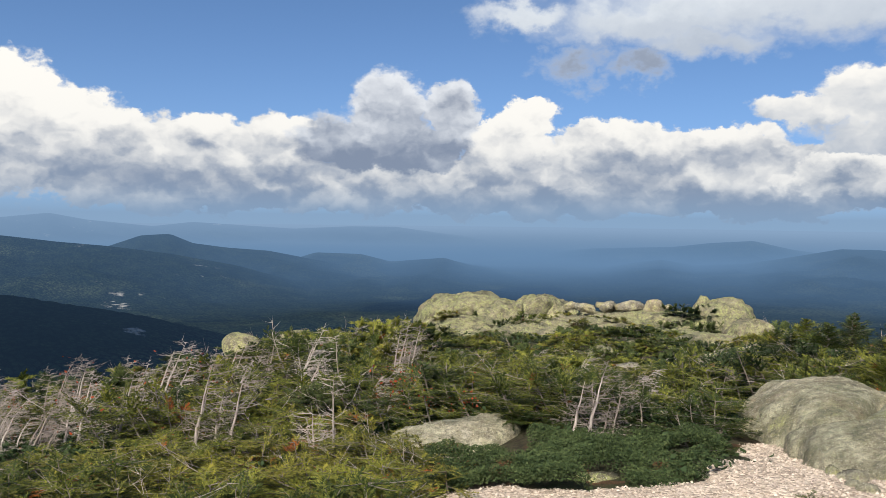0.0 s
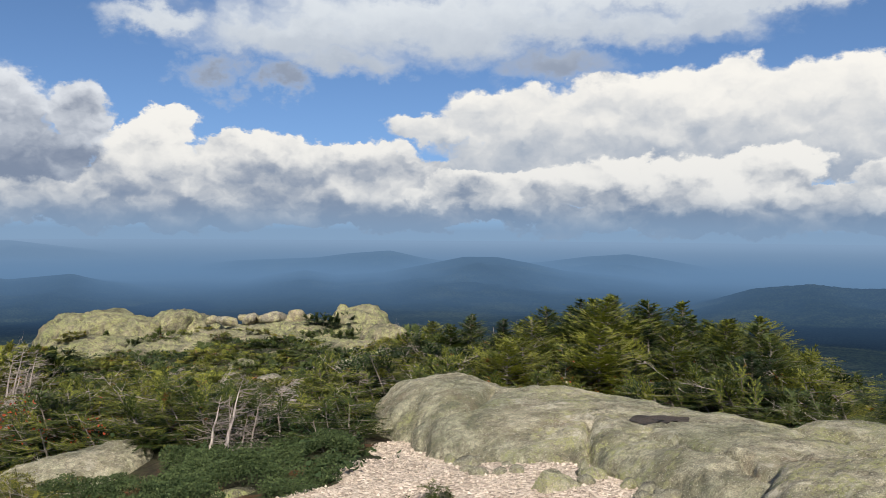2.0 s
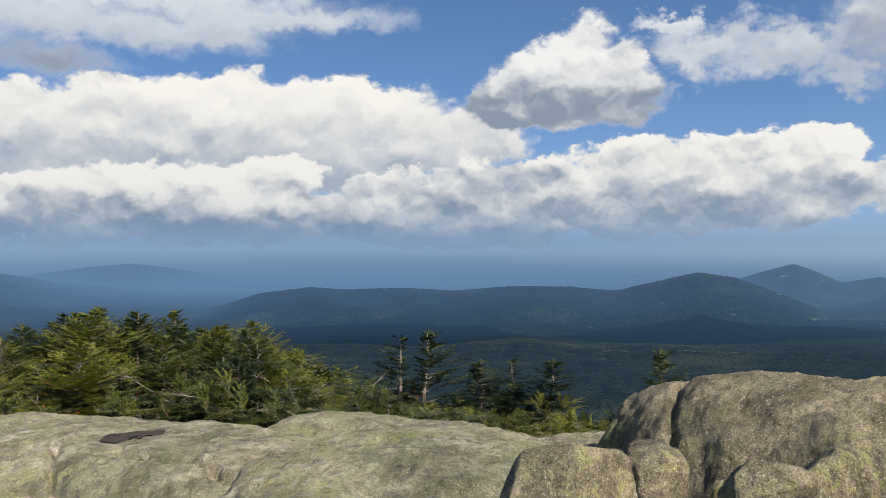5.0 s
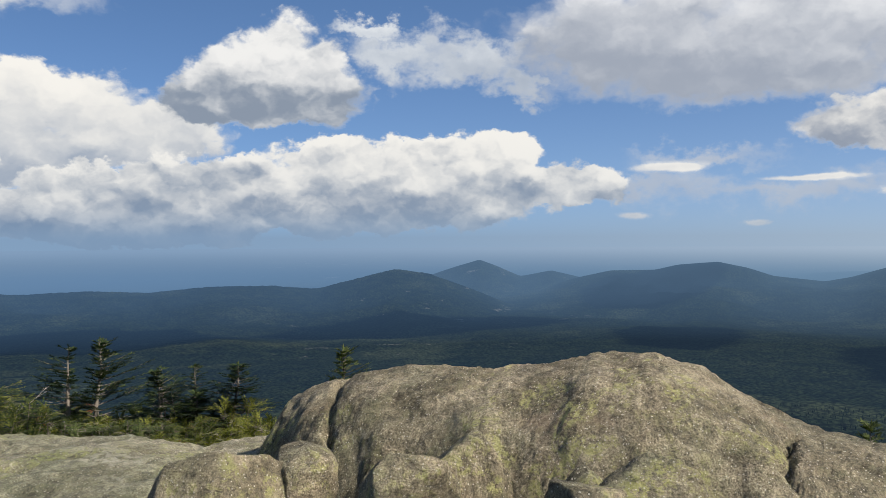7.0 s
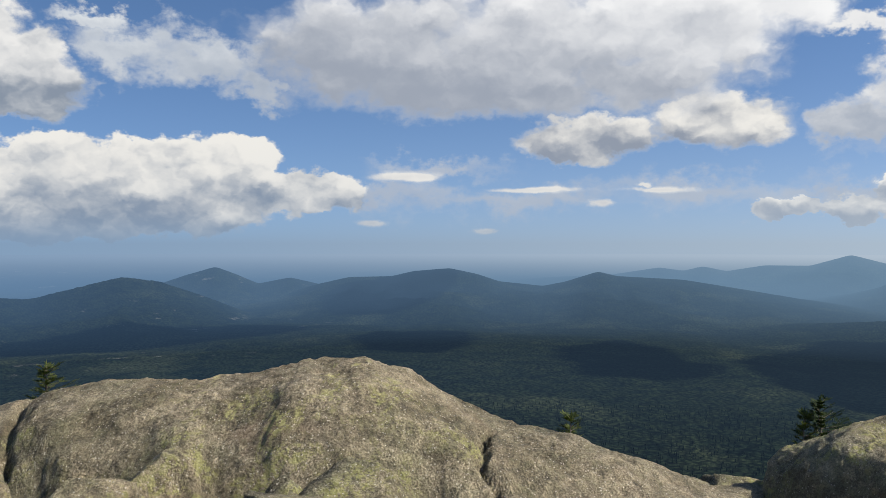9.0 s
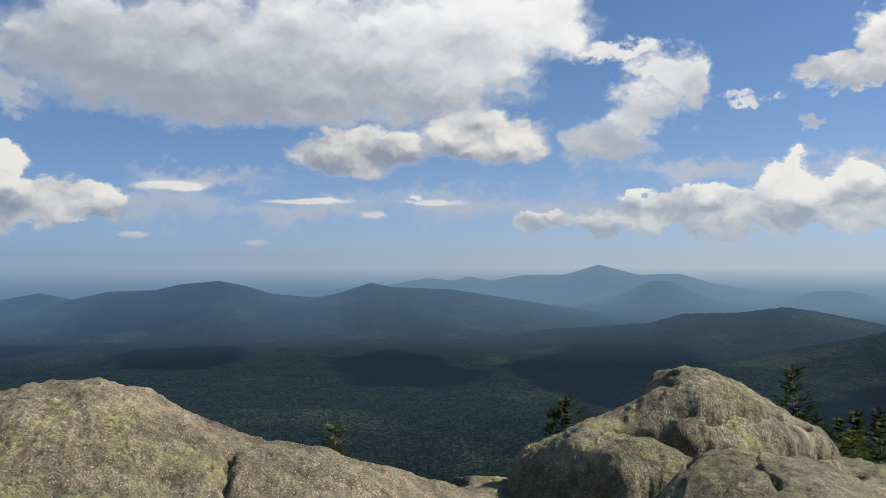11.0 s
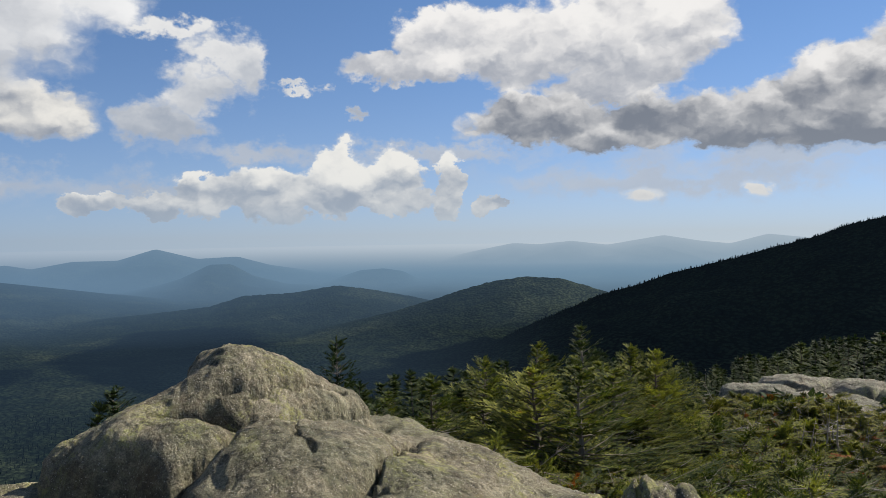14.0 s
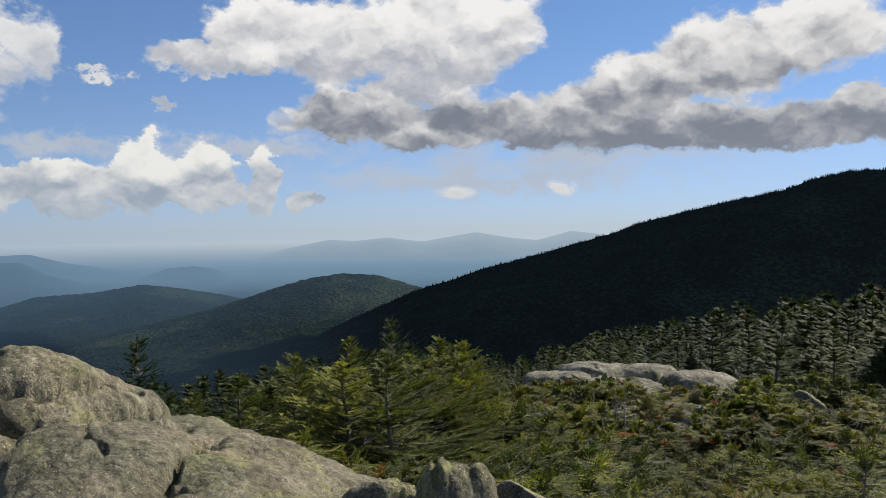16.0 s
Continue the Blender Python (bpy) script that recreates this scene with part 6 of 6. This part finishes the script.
def gravel_patch():
    """The worn path of pinkish gravel, a sheet a hand's breadth over the soil, thinning to its edge."""
    gx, gy = np.arange(-2.2, 4.2, 0.05), np.arange(4.0, 9.3, 0.05)
    X, Y = np.meshgrid(gx, gy, indexing="ij")
    x, y = X.ravel(), Y.ravel()
    edge = np.minimum.reduce([segment_distance(x, y, a, b) / w for a, b, w in [((3.0, 4.6), (2.2, 6.4), 1.0), ((2.2, 6.4), (1.5, 7.2), 0.75), ((1.5, 7.4), (1.55, 8.7), 0.34), ((1.0, 6.5), (-0.9, 6.1), 0.42)]])
    lift = np.clip(1.0 + 0.25 * fbm(np.stack([x, y, x * 0], -1), 2.0, 3, 0.5, 3) - edge, -0.4, 0.35) * 0.075
    z = land(x, y) + lift + 0.006 * fbm(np.stack([x, y, x * 0], -1), 9.0, 3, 0.6, 2)
    faces = grid_faces(*X.shape)
    faces = faces[lift[faces].max(1) > -0.012]
    used, inv = np.unique(faces, return_inverse=True)
    me = mesh_from("gravel_path", np.stack([x, y, z], -1)[used], inv.reshape(-1, 4)[:, ::-1], [GRAVEL])
    tagged(new("gravel_path", me), "worn path of pinkish-white granite gravel", "path", kind="structure")
    rng = np.random.RandomState(12)
    pick = rng.choice(np.where(lift > 0.0)[0], 13000)
    V, F = Bunch(), None
    for i in pick:
        s = 0.004 + 0.014 * rng.rand() ** 3
        v = rng.normal(size=(6, 3))
        v = np.array([[1, 0, 0], [-1, 0, 0], [0, 1, 0], [0, -1, 0], [0, 0, .7], [0, 0, -.7]]) * s * rng.uniform(0.6, 1.3, (6, 1)) + v * s * 0.2
        V.add(v + np.array([x[i] + rng.uniform(-.03, .03), y[i] + rng.uniform(-.03, .03), z[i] + s * 0.3]), [(0, 2, 4), (2, 1, 4), (1, 3, 4), (3, 0, 4), (2, 0, 5), (1, 2, 5), (3, 1, 5), (0, 3, 5)])
    tagged(new("pebbles", V.mesh("pebbles", PEBBLE)), "loose pinkish pebbles on the path", "gravel", kind="stuff")


gravel_patch()


# ---- clouds overhead, outside the view, that shade parts of the valley ----
def shading_cloud(bearing, reach, half_long, half_wide, turn, seed, high=1500.0):
    """A flat-bottomed cumulus so placed that its shade falls at the bearing and distance."""
    bm = bmesh.new()
    bmesh.ops.create_icosphere(bm, subdivisions=4, radius=1)
    v = np.array([w.co[:] for w in bm.verts])
    faces = [[w.index for w in f.verts] for f in bm.faces]
    bm.free()
    v = v * (1 + 0.28 * fbm(v + seed, 1.1, 4, 0.55, seed)[:, None] + 0.10 * fbm(v + seed, 4.0, 3, 0.6, seed + 5)[:, None])
    v[:, 2] = np.where(v[:, 2] < 0, v[:, 2] * 0.25, v[:, 2])
    v = v * np.array([half_long, half_wide, 130.0])
    # stays out of view; added only to cast its shade
    ob = new("backdrop_cloud", mesh_from("backdrop_cloud", v, faces, [CLOUD_WHITE]))
    a = radians(bearing)
    x, y = reach * math.sin(a), reach * math.cos(a)
    z = float(land(x, y)[0])
    s = (high - z) / SUN_WAY.z
    ob.matrix_basis = Matrix.Translation((x + SUN_WAY.x * s, y + SUN_WAY.y * s, high)) @ pose(0, 0, 0, 0, 0, turn)
    return tagged(ob, "unseen cloud added overhead to shade part of the valley", "cloud", kind="structure")


shading_cloud(158, 1050, 620, 420, 20, 1)
shading_cloud(140, 1150, 300, 150, -30, 12)
shading_cloud(112, 1500, 420, 130, -25, 2)
shading_cloud(98, 1450, 240, 60, 0, 3)
shading_cloud(66, 1900, 330, 110, -40, 4)
shading_cloud(41, 1800, 330, 150, -50, 5)
shading_cloud(84, 1700, 220, 50, 0, 6)
shading_cloud(-33, 900, 480, 380, 40, 7)
shading_cloud(-8, 2100, 420, 140, 70, 8)
shading_cloud(80, 2600, 300, 120, 0, 9)


# ---- far woods: the trees that stand out on the dark shoulder and down the near slope ----
def far_woods():
    rng = np.random.RandomState(9)
    reach, bearing, top = SKYLINE["backdrop_ridge_dark"]
    spots = []
    for i in range(1500):
        b = rng.uniform(133, 174)
        back = rng.uniform(-30, 2)
        d = reach + back
        z = float(np.interp(b, bearing, top)) + back * 0.10
        spots.append((d * math.sin(radians(b)), d * math.cos(radians(b)), z - 1.2, rng.uniform(2.5, 6.0)))
    b, d = np.radians(rng.uniform(72, 132, 5200)), np.sqrt(rng.uniform(380 ** 2, 1000 ** 2, 5200))
    x, y = d * np.sin(b), d * np.cos(b)
    spots += list(zip(x, y, land(x, y) - 0.6, rng.uniform(2.5, 5.5, 5200)))
    woods = Bunch()
    ring = np.linspace(0, 2 * math.pi, 5, endpoint=False)
    for x, y, z, h in spots:
        turn, w = rng.uniform(0, 6), h * rng.uniform(0.16, 0.26)
        v = []
        for lo, hi, wide in ((0.05, 0.6, 1.0), (0.4, 1.0, 0.65)):
            v += [(x + wide * w * math.cos(a + turn), y + wide * w * math.sin(a + turn), z + lo * h) for a in ring] + [(x, y, z + hi * h)]
        woods.add(np.array(v), [(i, (i + 1) % 5, 5) for i in range(5)] + [(6 + i, 6 + (i + 1) % 5, 11) for i in range(5)])
    tagged(new("far_woods", woods.mesh("far_woods", HAZED_WOODS)), "distant spruce woods on the slopes", "woods", kind="stuff")


far_woods()



# patterns of plants that were not set out are taken away
for family in kinds.values():
    for ob in family:
        if ob.name not in spent:
            for piece in list(ob.children):
                bpy.data.objects.remove(piece)
            bpy.data.objects.remove(ob)
